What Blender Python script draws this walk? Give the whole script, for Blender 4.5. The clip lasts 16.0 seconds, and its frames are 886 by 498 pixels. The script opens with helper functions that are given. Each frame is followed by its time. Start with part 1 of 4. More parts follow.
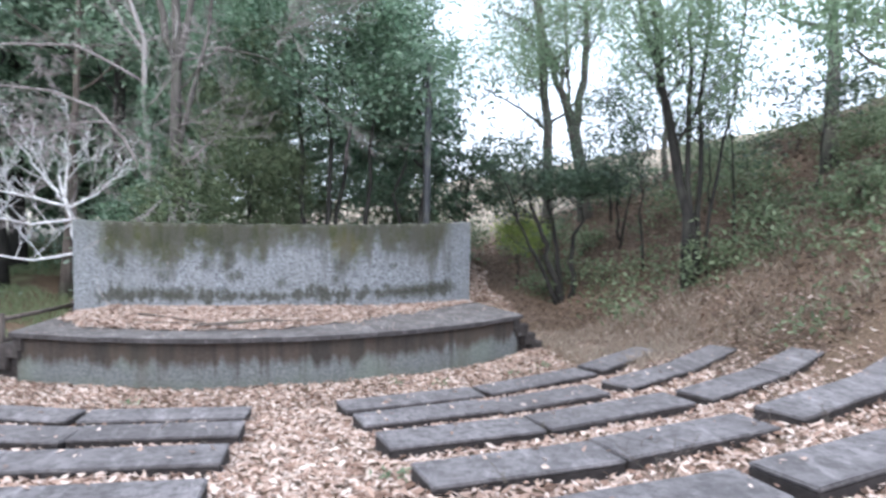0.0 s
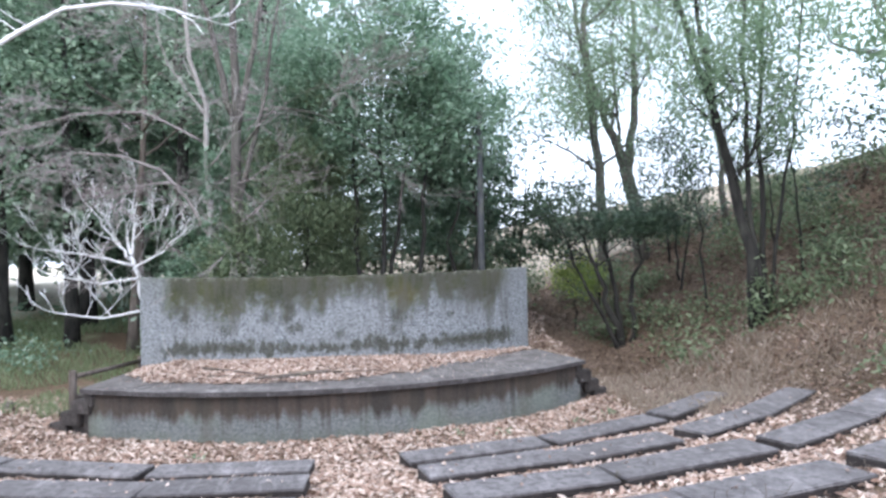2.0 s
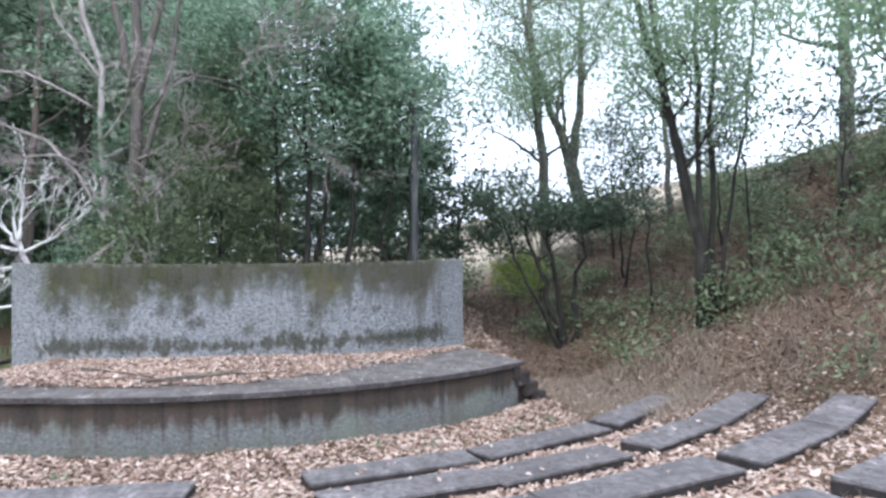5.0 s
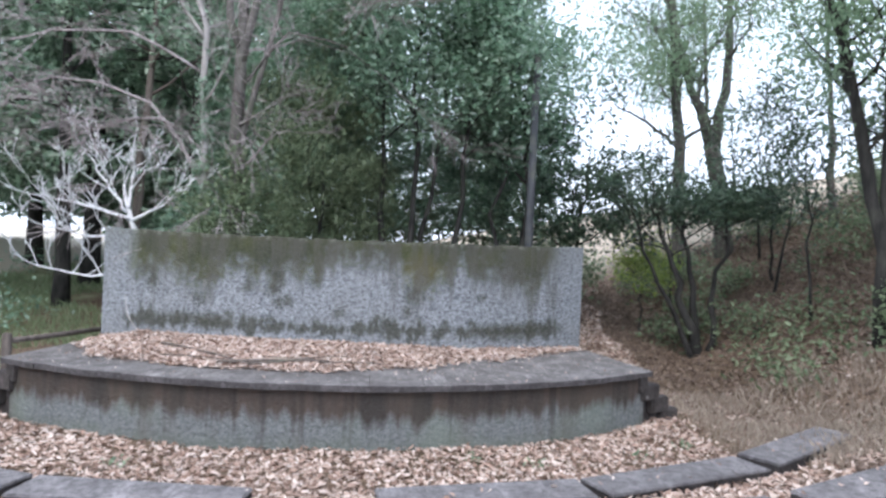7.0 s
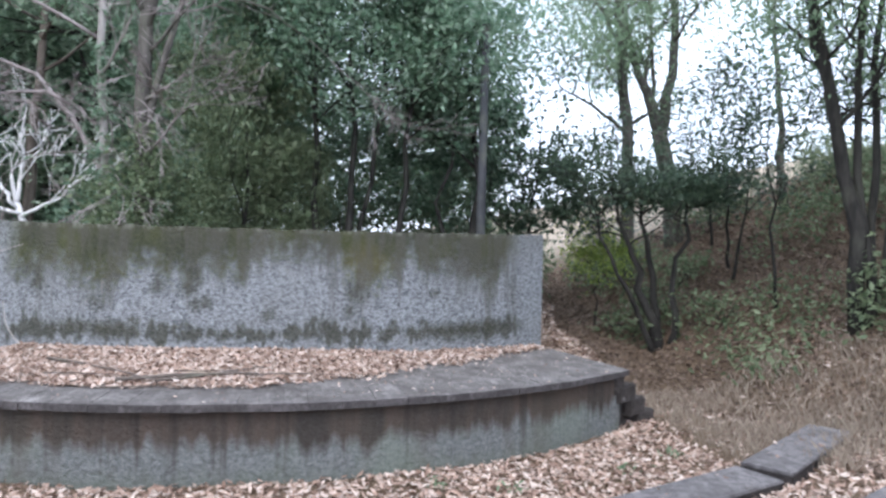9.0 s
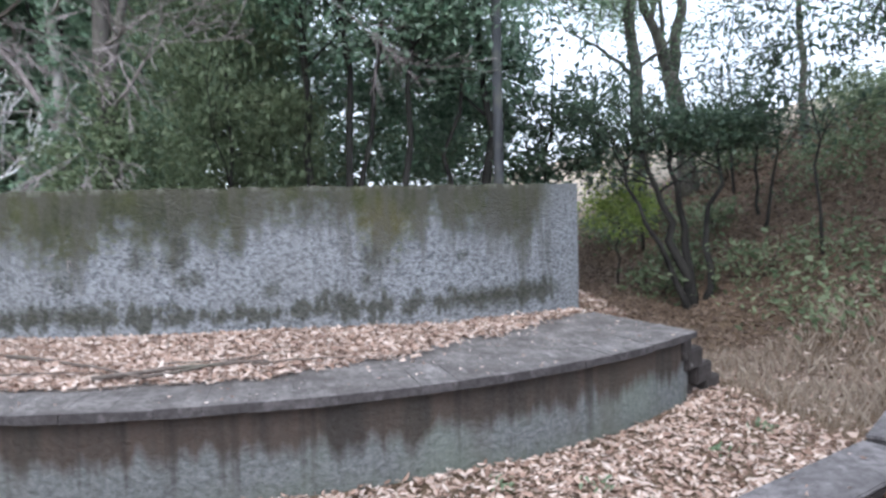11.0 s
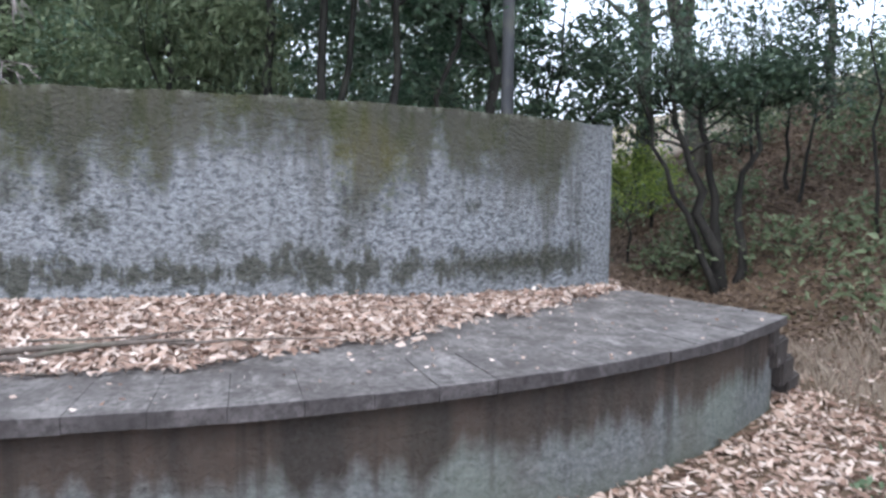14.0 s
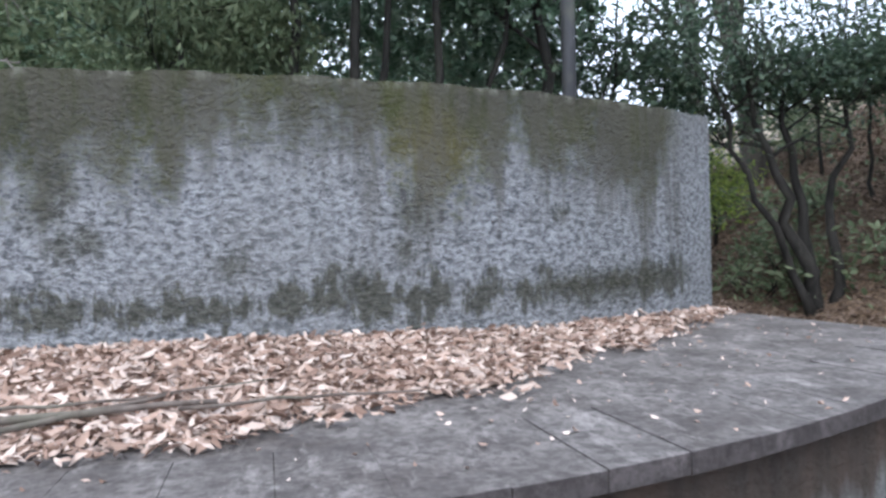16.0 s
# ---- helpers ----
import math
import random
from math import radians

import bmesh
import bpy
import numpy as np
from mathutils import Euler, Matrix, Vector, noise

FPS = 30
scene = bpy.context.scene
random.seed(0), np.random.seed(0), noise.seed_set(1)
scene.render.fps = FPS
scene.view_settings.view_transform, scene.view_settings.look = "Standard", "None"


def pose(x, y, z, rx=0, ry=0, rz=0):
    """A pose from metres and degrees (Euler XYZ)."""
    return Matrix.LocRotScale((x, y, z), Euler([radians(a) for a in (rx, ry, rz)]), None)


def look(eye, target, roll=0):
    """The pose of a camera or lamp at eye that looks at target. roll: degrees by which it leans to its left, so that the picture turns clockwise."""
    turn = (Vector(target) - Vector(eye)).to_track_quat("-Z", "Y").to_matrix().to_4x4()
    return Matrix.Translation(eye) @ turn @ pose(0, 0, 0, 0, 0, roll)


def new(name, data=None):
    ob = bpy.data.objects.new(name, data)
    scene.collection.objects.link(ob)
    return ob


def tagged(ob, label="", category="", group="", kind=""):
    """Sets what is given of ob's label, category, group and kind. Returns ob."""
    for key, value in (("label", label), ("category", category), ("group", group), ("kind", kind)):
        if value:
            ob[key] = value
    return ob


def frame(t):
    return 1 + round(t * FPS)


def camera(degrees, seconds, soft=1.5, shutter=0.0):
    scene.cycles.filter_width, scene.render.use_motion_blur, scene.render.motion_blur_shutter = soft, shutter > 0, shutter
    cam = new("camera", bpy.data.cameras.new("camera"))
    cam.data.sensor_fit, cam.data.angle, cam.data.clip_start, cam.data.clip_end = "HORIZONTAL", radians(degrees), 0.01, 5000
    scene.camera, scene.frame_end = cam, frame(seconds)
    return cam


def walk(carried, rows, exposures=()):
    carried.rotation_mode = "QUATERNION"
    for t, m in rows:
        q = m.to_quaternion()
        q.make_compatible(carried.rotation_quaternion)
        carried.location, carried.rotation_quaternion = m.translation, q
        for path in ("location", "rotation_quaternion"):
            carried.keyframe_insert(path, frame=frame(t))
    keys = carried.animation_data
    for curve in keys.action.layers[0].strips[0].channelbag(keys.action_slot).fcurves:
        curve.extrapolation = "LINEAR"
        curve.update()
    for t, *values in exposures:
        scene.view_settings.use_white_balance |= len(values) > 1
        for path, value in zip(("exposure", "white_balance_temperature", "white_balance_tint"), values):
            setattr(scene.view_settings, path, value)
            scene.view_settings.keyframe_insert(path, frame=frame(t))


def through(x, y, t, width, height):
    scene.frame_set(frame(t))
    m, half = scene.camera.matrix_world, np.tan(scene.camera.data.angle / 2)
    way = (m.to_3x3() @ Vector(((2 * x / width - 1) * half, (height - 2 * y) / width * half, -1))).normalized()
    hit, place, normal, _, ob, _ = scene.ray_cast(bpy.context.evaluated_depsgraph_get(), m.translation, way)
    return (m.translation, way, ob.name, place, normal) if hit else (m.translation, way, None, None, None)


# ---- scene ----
cam = camera(66.57, 16.0, soft=2.8, shutter=0.4)
PATH = [
    (0, (0.618, 0.657, 2.566), (1.029, 2.610, 2.445), 0.72),
    (0.5, (0.621, 0.605, 2.574), (0.863, 2.589, 2.506), -0.81),
    (1, (0.635, 0.589, 2.572), (0.795, 2.582, 2.569), -1.30),
    (1.5, (0.668, 0.614, 2.563), (0.858, 2.605, 2.581), -1.58),
    (2, (0.550, 0.723, 2.542), (0.812, 2.705, 2.564), -1.33),
    (2.5, (0.379, 0.915, 2.519), (0.684, 2.891, 2.560), -2.96),
    (3, (0.465, 1.045, 2.487), (0.798, 3.016, 2.547), -3.31),
    (3.5, (0.635, 1.176, 2.466), (0.999, 3.142, 2.515), -2.10),
    (3.7, (0.667, 1.255, 2.454), (1.044, 3.219, 2.478), -1.75),
    (5.8, (1.140, 2.431, 2.353), (1.567, 4.384, 2.358), -0.01),
    (6, (1.142, 2.593, 2.346), (1.465, 4.567, 2.330), 0.20),
    (6.5, (1.142, 2.929, 2.270), (1.331, 4.920, 2.237), 1.42),
    (7, (1.256, 3.222, 2.251), (1.343, 5.220, 2.237), 2.47),
    (7.5, (1.214, 3.482, 2.218), (1.464, 5.466, 2.172), 3.27),
    (8, (1.245, 3.797, 2.165), (1.458, 5.785, 2.134), 3.58),
    (8.5, (1.157, 4.128, 2.104), (1.386, 6.114, 2.093), 2.68),
    (8.7, (1.159, 4.247, 2.106), (1.423, 6.229, 2.099), 2.13),
    (10.8, (0.827, 5.579, 1.980), (1.102, 7.558, 1.897), -1.90),
    (11, (0.789, 5.701, 1.947), (1.138, 7.668, 1.845), -1.55),
    (11.5, (0.723, 6.107, 1.900), (1.109, 8.064, 1.753), 0.93),
    (12, (0.676, 6.379, 1.840), (1.113, 8.324, 1.680), 1.49),
    (12.5, (0.767, 6.695, 1.735), (1.220, 8.638, 1.595), 1.37),
    (13, (0.733, 6.988, 1.650), (1.223, 8.922, 1.508), 2.11),
    (13.5, (0.739, 7.292, 1.626), (1.231, 9.217, 1.396), 1.71),
    (14, (0.773, 7.581, 1.545), (1.234, 9.522, 1.404), 0.57),
    (14.5, (0.705, 7.919, 1.493), (1.216, 9.850, 1.388), -0.80),
    (15, (0.731, 8.264, 1.428), (1.174, 10.213, 1.365), -1.44),
    (15.5, (0.647, 8.502, 1.409), (1.079, 10.454, 1.339), -1.36),
    (16, (0.631, 8.729, 1.379), (1.043, 10.685, 1.342), -1.62),
]
walk(cam, [(t, look(eye, target, roll)) for t, eye, target, roll in PATH], exposures=[(0.0, 0.12), (3.5, 0.1), (7.5, 0.0), (12.0, -0.02), (14.0, 0.0), (16.0, -0.02)])


# ---- world and light: a bright overcast sky ----
world = bpy.data.worlds.new("overcast_world")
scene.world = world
world.use_nodes = True
wn = world.node_tree.nodes
sky = wn.new("ShaderNodeTexSky")
sky.sky_type = "NISHITA"
sky.sun_disc = False
sky.sun_elevation, sky.sun_rotation = radians(55), radians(207)
sky.air_density, sky.dust_density, sky.ozone_density = 1.0, 4.0, 1.0
haze = wn.new("ShaderNodeMix")
haze.data_type = "RGBA"
haze.inputs[0].default_value = 0.7
haze.inputs[7].default_value = (8.7, 9.7, 11.9, 1)
world.node_tree.links.new(sky.outputs[0], haze.inputs[6])
world.node_tree.links.new(haze.outputs[2], wn["Background"].inputs[0])
wn["Background"].inputs[1].default_value = 0.3
sun = new("sun", bpy.data.lights.new("sun", "SUN"))
sun.data.energy, sun.data.angle, sun.data.color = 1.5, radians(40), (1, 0.97, 0.92)
sun.matrix_world = look((-8, -16, 26), (0, 0, 0))


# ---- materials ----
class Nodes:
    """Short hand for a node material with one Principled shader."""

    def __init__(self, name, rough=0.8, spec=0.3):
        self.mat = bpy.data.materials.new(name)
        self.mat.use_nodes = True
        self.t = self.mat.node_tree
        self.bsdf = self.t.nodes["Principled BSDF"]
        self.out = self.t.nodes["Material Output"]
        self.bsdf.inputs["Roughness"].default_value = rough
        self.bsdf.inputs["Specular IOR Level"].default_value = spec
        self.where = self.node("ShaderNodeTexCoord").outputs["Object"]

    def node(self, kind):
        return self.t.nodes.new(kind)

    def link(self, a, b):
        self.t.links.new(a, b)

    def noise(self, scale, detail=4.0, rough=0.55, stretch=None, source=None):
        n = self.node("ShaderNodeTexNoise")
        n.inputs["Scale"].default_value, n.inputs["Detail"].default_value, n.inputs["Roughness"].default_value = scale, detail, rough
        src = source or self.where
        if stretch:
            m = self.node("ShaderNodeMapping")
            m.inputs["Scale"].default_value = stretch
            self.link(src, m.inputs[0])
            src = m.outputs[0]
        self.link(src, n.inputs["Vector"])
        return n.outputs["Fac"]

    def ramp(self, fac, *stops):
        r = self.node("ShaderNodeValToRGB")
        e = r.color_ramp.elements
        while len(e) < len(stops):
            e.new(0.5)
        for el, (p, c) in zip(e, stops):
            el.position, el.color = p, ((c, c, c, 1) if isinstance(c, (int, float)) else (*c, 1))
        self.link(fac, r.inputs[0])
        return r.outputs[0]

    def mix(self, fac, a, b, blend="MIX"):
        m = self.node("ShaderNodeMix")
        m.data_type, m.blend_type = "RGBA", blend
        for slot, v in ((0, fac), (6, a), (7, b)):
            if isinstance(v, (int, float)):
                m.inputs[slot].default_value = v
            elif isinstance(v, tuple):
                m.inputs[slot].default_value = (*v, 1)
            else:
                self.link(v, m.inputs[slot])
        return m.outputs[2]

    def math(self, op, a, b=0.0, clamp=False):
        m = self.node("ShaderNodeMath")
        m.operation, m.use_clamp = op, clamp
        for slot, v in ((0, a), (1, b)):
            if isinstance(v, (int, float)):
                m.inputs[slot].default_value = v
            else:
                self.link(v, m.inputs[slot])
        return m.outputs[0]

    def height(self):
        s = self.node("ShaderNodeSeparateXYZ")
        self.link(self.where, s.inputs[0])
        return s.outputs[2]

    def axis(self, n):
        s = self.node("ShaderNodeSeparateXYZ")
        self.link(self.where, s.inputs[0])
        return s.outputs[n]

    def colour(self, c):
        if isinstance(c, tuple):
            self.bsdf.inputs["Base Color"].default_value = (*c, 1)
        else:
            self.link(c, self.bsdf.inputs["Base Color"])

    def bump(self, fac, strength=0.5, distance=0.02):
        b = self.node("ShaderNodeBump")
        b.inputs["Strength"].default_value, b.inputs["Distance"].default_value = strength, distance
        self.link(fac, b.inputs["Height"])
        self.link(b.outputs[0], self.bsdf.inputs["Normal"])


# lower edge of the moss on the back wall: place along the wall and height
MOSS_EDGE = [(-3.4, 2.3), (-3.0, 2.07), (-2.6, 1.69), (-2.1, 1.88), (-1.62, 1.59), (-1.26, 1.84), (-0.95, 1.78), (-0.65, 1.7), (-0.4, 1.87), (-0.19, 1.8), (0.0, 1.74), (0.08, 2.0),
             (0.25, 2.05), (0.45, 1.97), (1.06, 2.03), (1.13, 1.8), (1.35, 1.72), (1.54, 1.69), (1.73, 1.8), (1.87, 1.98), (2.25, 1.83), (2.64, 1.92), (2.78, 1.75), (3.1, 1.68), (3.35, 2.1), (3.8, 2.3)]
# single lichen clots on the wall: place along it, height, radius, squash
CLOTS = [(1.27, 1.51, 0.11, 0.9), (1.21, 1.31, 0.07, 1), (0.28, 1.26, 0.09, 0.8), (0.92, 1.16, 0.1, 0.9), (-0.41, 1.39, 0.08, 1), (-0.61, 1.54, 0.09, 1), (-0.53, 1.37, 0.09, 1.1), (2.26, 1.5, 0.06, 1),
         (-0.53, 1.71, 0.09, 1.2), (-0.94, 1.6, 0.08, 1.3), (-2.34, 1.6, 0.1, 1.3), (-1.65, 1.36, 0.09, 1.2), (2.72, 1.02, 0.5, 0.26), (-1.7, 1.1, 0.5, 0.16)]


def roughcast_material(name, low, high):
    """Grey roughcast back wall: moss running down from the top edge, clots of lichen and a damp mossy band above the floor."""
    n = Nodes(name, 0.92, 0.15)
    fine = n.noise(60, 4, 0.6)
    lumps = n.noise(22, 5, 0.66, stretch=(1, 1, 1.7))
    base = n.mix(n.ramp(lumps, (0.37, 0.0), (0.58, 1.0)), (0.1, 0.11, 0.122), (0.385, 0.413, 0.447))
    base = n.mix(n.ramp(n.noise(1.1, 3), (0.4, 0.0), (0.7, 0.4)), base, (0.25, 0.26, 0.265))
    x, h = n.axis(0), n.height()
    z = n.math("DIVIDE", n.math("SUBTRACT", h, low), high - low)
    ends = n.math("ABSOLUTE", n.math("SUBTRACT", x, 0.375))
    ends = n.ramp(n.math("DIVIDE", n.math("ADD", ends, n.math("MULTIPLY", z, 0.25)), 3.53), (0.88, 1.0), (0.95, 0.0))
    drips = n.noise(1.0, 4, 0.6, stretch=(6.5, 6.5, 0.9))
    blot = n.noise(7.5, 6, 0.72)
    along = n.math("DIVIDE", n.math("ADD", x, 3.5), 7.4)
    line = n.math("ADD", n.math("MULTIPLY", n.ramp(along, *(((p + 3.5) / 7.4, (q - 1.5) / 0.9) for p, q in MOSS_EDGE)), 0.9), 1.5)
    over = n.math("ADD", n.math("SUBTRACT", h, line), n.math("MULTIPLY", n.math("SUBTRACT", drips, 0.5), 0.5))
    over = n.math("ADD", over, n.math("ADD", n.math("MULTIPLY", n.math("SUBTRACT", blot, 0.5), 0.95), n.math("MULTIPLY", n.math("SUBTRACT", lumps, 0.5), 1.1)))
    green = n.mix(n.ramp(n.noise(1.3, 4), (0.38, 0.0), (0.62, 1.0)), (0.038, 0.045, 0.025), (0.07, 0.08, 0.025))
    tan = n.math("ADD", n.math("ABSOLUTE", n.math("SUBTRACT", x, 1.38)), n.math("MULTIPLY", n.math("ABSOLUTE", n.math("SUBTRACT", h, 1.85)), 1.2))
    green = n.mix(n.ramp(n.math("ADD", tan, n.math("MULTIPLY", n.math("SUBTRACT", blot, 0.5), 0.6)), (0.12, 0.8), (0.5, 0.0)), green, (0.13, 0.115, 0.042))
    green = n.mix(n.ramp(lumps, (0.4, 0.0), (0.68, 0.45)), green, (0.12, 0.125, 0.078))
    thick = n.math("ADD", n.math("MULTIPLY", over, 0.8), 0.5)
    c = n.mix(n.math("MULTIPLY", n.ramp(thick, (0.34, 0.0), (0.49, 0.62), (0.66, 0.98)), n.math("ADD", n.math("MULTIPLY", ends, 0.7), 0.3)), base, green)
    dark = n.math("ADD", n.math("MULTIPLY", z, 0.3), drips)
    c = n.mix(n.math("MULTIPLY", n.ramp(n.math("ADD", dark, n.math("MULTIPLY", n.ramp(along, (0.68, 0.0), (0.78, 1.0)), 0.05)), (0.68, 0.0), (0.86, 0.65)), ends), c, (0.11, 0.108, 0.095))
    clots = n.noise(4.2, 6, 0.75, stretch=(1, 1, 0.7))
    off = n.math("ABSOLUTE", n.math("SUBTRACT", z, 0.205))
    flecks = n.noise(13, 5, 0.7, stretch=(1, 1, 0.5))
    band = n.math("ADD", n.math("MULTIPLY", clots, 3.4), n.math("ADD", n.math("MULTIPLY", flecks, 4.2), n.math("MULTIPLY", drips, 1.8)))
    band = n.math("SUBTRACT", n.math("SUBTRACT", band, 4.02), n.math("MULTIPLY", off, 9.5))
    moss = n.mix(n.ramp(lumps, (0.4, 0.0), (0.62, 0.6)), (0.042, 0.045, 0.034), (0.11, 0.112, 0.08))
    c = n.mix(n.math("MULTIPLY", n.ramp(n.math("ADD", band, n.math("MULTIPLY", n.math("SUBTRACT", lumps, 0.5), 1.6)), (0.0, 0.0), (0.5, 0.85)), ends), c, moss)
    near = None
    for px, pz, r, squash in CLOTS:
        dx = n.math("DIVIDE", n.math("SUBTRACT", x, px), r)
        dz = n.math("DIVIDE", n.math("SUBTRACT", h, pz), r * squash)
        d = n.math("SQRT", n.math("ADD", n.math("MULTIPLY", dx, dx), n.math("MULTIPLY", dz, dz)))
        near = n.math("MINIMUM", near, d) if near else d
    near = n.math("ADD", n.math("MULTIPLY", near, 0.34), n.math("ADD", n.math("MULTIPLY", n.math("SUBTRACT", flecks, 0.5), 1.0), n.math("MULTIPLY", n.math("SUBTRACT", lumps, 0.5), 0.6)))
    c = n.mix(n.ramp(near, (0.1, 0.72), (0.52, 0.0)), c, moss)
    c = n.mix(n.ramp(fine, (0.28, 0.45), (0.5, 0.0)), c, (0.12, 0.12, 0.118))
    rim = n.math("MULTIPLY", n.ramp(n.math("SUBTRACT", h, 1.6), (0.6, 0.0), (0.66, 1.0)), n.ramp(n.noise(9, 4, 0.6, stretch=(1, 1, 0.4)), (0.5, 0.0), (0.6, 0.6)))
    c = n.mix(rim, c, (0.3, 0.31, 0.27))
    n.colour(c)
    n.bump(n.math("ADD", lumps, n.math("MULTIPLY", fine, 0.4)), 1.0, 0.045)
    return n.mat


def stained_front_material(name):
    """Roughcast stage front: brown run-off from under the lip, grey-green towards the ground."""
    n = Nodes(name, 0.92, 0.15)
    fine = n.noise(46, 4, 0.6)
    lumps = n.noise(20, 6, 0.7, stretch=(1, 1, 1.3))
    base = n.mix(n.ramp(lumps, (0.36, 0.0), (0.64, 1.0)), (0.11, 0.12, 0.122), (0.235, 0.252, 0.255))
    base = n.mix(n.ramp(n.noise(1.4, 4), (0.45, 0.0), (0.66, 0.5)), base, (0.2, 0.24, 0.2))
    z = n.math("DIVIDE", n.height(), 0.64)
    streak = n.noise(1.0, 4, 0.6, stretch=(3.4, 3.4, 0.4))
    drips = n.noise(1.0, 3, 0.5, stretch=(9, 9, 0.5))
    top = n.math("ADD", n.math("MULTIPLY", z, 1.9), n.math("SUBTRACT", n.math("ADD", n.math("MULTIPLY", streak, 1.3), n.math("MULTIPLY", drips, 1.0)), 1.64))
    wide = n.noise(1.0, 3, 0.5, stretch=(1.7, 1.7, 0.1))
    brown = n.mix(n.ramp(streak, (0.4, 0.0), (0.6, 1.0)), (0.085, 0.06, 0.047), (0.04, 0.031, 0.026))
    c = n.mix(n.ramp(top, (0.3, 0.0), (0.72, 0.88)), base, brown)
    c = n.mix(n.ramp(wide, (0.5, 0.0), (0.68, 0.6)), c, (0.1, 0.082, 0.068))
    runs = n.noise(1.0, 4, 0.6, stretch=(6.5, 6.5, 0.16))
    c = n.mix(n.math("MULTIPLY", n.ramp(runs, (0.57, 0.0), (0.68, 0.8)), n.ramp(z, (0.1, 0.35), (0.6, 1.0))), c, (0.052, 0.045, 0.04))
    c = n.mix(n.ramp(n.math("ADD", z, n.math("MULTIPLY", drips, 0.5)), (0.2, 0.5), (0.5, 0.0)), c, (0.13, 0.15, 0.115))
    c = n.mix(n.ramp(fine, (0.28, 0.4), (0.5, 0.0)), c, (0.08, 0.08, 0.075))
    n.colour(c)
    n.bump(n.math("ADD", lumps, n.math("MULTIPLY", fine, 0.4)), 0.9, 0.03)
    return n.mat


def slab_material(name, a, b, stain, scale=1.0):
    """Weathered cast concrete with blotches, lichen specks and fine pits."""
    n = Nodes(name, 0.78, 0.35)
    blotch = n.noise(2.3 * scale, 6, 0.65)
    fine = n.noise(55, 4, 0.6)
    info = n.node("ShaderNodeObjectInfo").outputs["Random"]
    c = n.mix(n.ramp(blotch, (0.33, 0.0), (0.67, 1.0)), a, b)
    c = n.mix(n.ramp(n.noise(0.9 * scale, 5, 0.7), (0.5, 0.0), (0.68, 0.7)), c, stain)
    c = n.mix(n.ramp(n.noise(9, 3, 0.5), (0.7, 0.0), (0.76, 0.6)), c, (0.42, 0.43, 0.42))
    c = n.mix(n.ramp(n.noise(13 * scale, 5, 0.7), (0.44, 0.0), (0.62, 0.75)), c, tuple(0.45 * v for v in a))
    c = n.mix(n.ramp(n.noise(5 * scale, 6, 0.75, stretch=(1, 0.35, 1)), (0.54, 0.0), (0.68, 0.65)), c, tuple(1.5 * v for v in b))
    c = n.mix(n.math("MULTIPLY", info, 0.3), c, stain)
    c = n.mix(n.ramp(fine, (0.3, 0.5), (0.55, 0.0)), c, (0.05, 0.048, 0.048))
    n.colour(c)
    n.bump(n.math("ADD", fine, n.math("MULTIPLY", blotch, 0.5)), 0.35, 0.012)
    return n.mat


def bark_material(name, a, b, scale=1.0, rough=0.9, blotch=0.5):
    n = Nodes(name, rough, 0.2)
    ridge = n.noise(11 * scale, 6, 0.65, stretch=(1, 1, 0.22))
    c = n.mix(n.ramp(ridge, (0.35, 0.0), (0.65, 1.0)), a, b)
    c = n.mix(n.ramp(n.noise(2.5, 4), (0.52, 0.0), (0.7, blotch)), c, (0.16, 0.17, 0.13))
    n.colour(c)
    n.bump(ridge, 0.7, 0.015)
    return n.mat


def leaf_material(name, *colours, rough=0.5, through=0.3, spec=0.4):
    """Leaves: a colour of its own for every leaf, some light let through."""
    n = Nodes(name, rough, spec)
    pick = n.node("ShaderNodeNewGeometry").outputs["Random Per Island"]
    stops = [(i / max(1, len(colours) - 1), c) for i, c in enumerate(colours)]
    c = n.ramp(pick, *stops)
    c = n.mix(n.ramp(n.noise(0.7, 3), (0.35, 0.0), (0.7, 0.3)), c, tuple(0.6 * v for v in colours[0]))
    n.colour(c)
    if through:
        tr = n.node("ShaderNodeBsdfTranslucent")
        n.link(c, tr.inputs[0])
        mx = n.node("ShaderNodeMixShader")
        mx.inputs[0].default_value = through
        n.link(n.bsdf.outputs[0], mx.inputs[1])
        n.link(tr.outputs[0], mx.inputs[2])
        n.link(mx.outputs[0], n.out.inputs[0])
    return n.mat


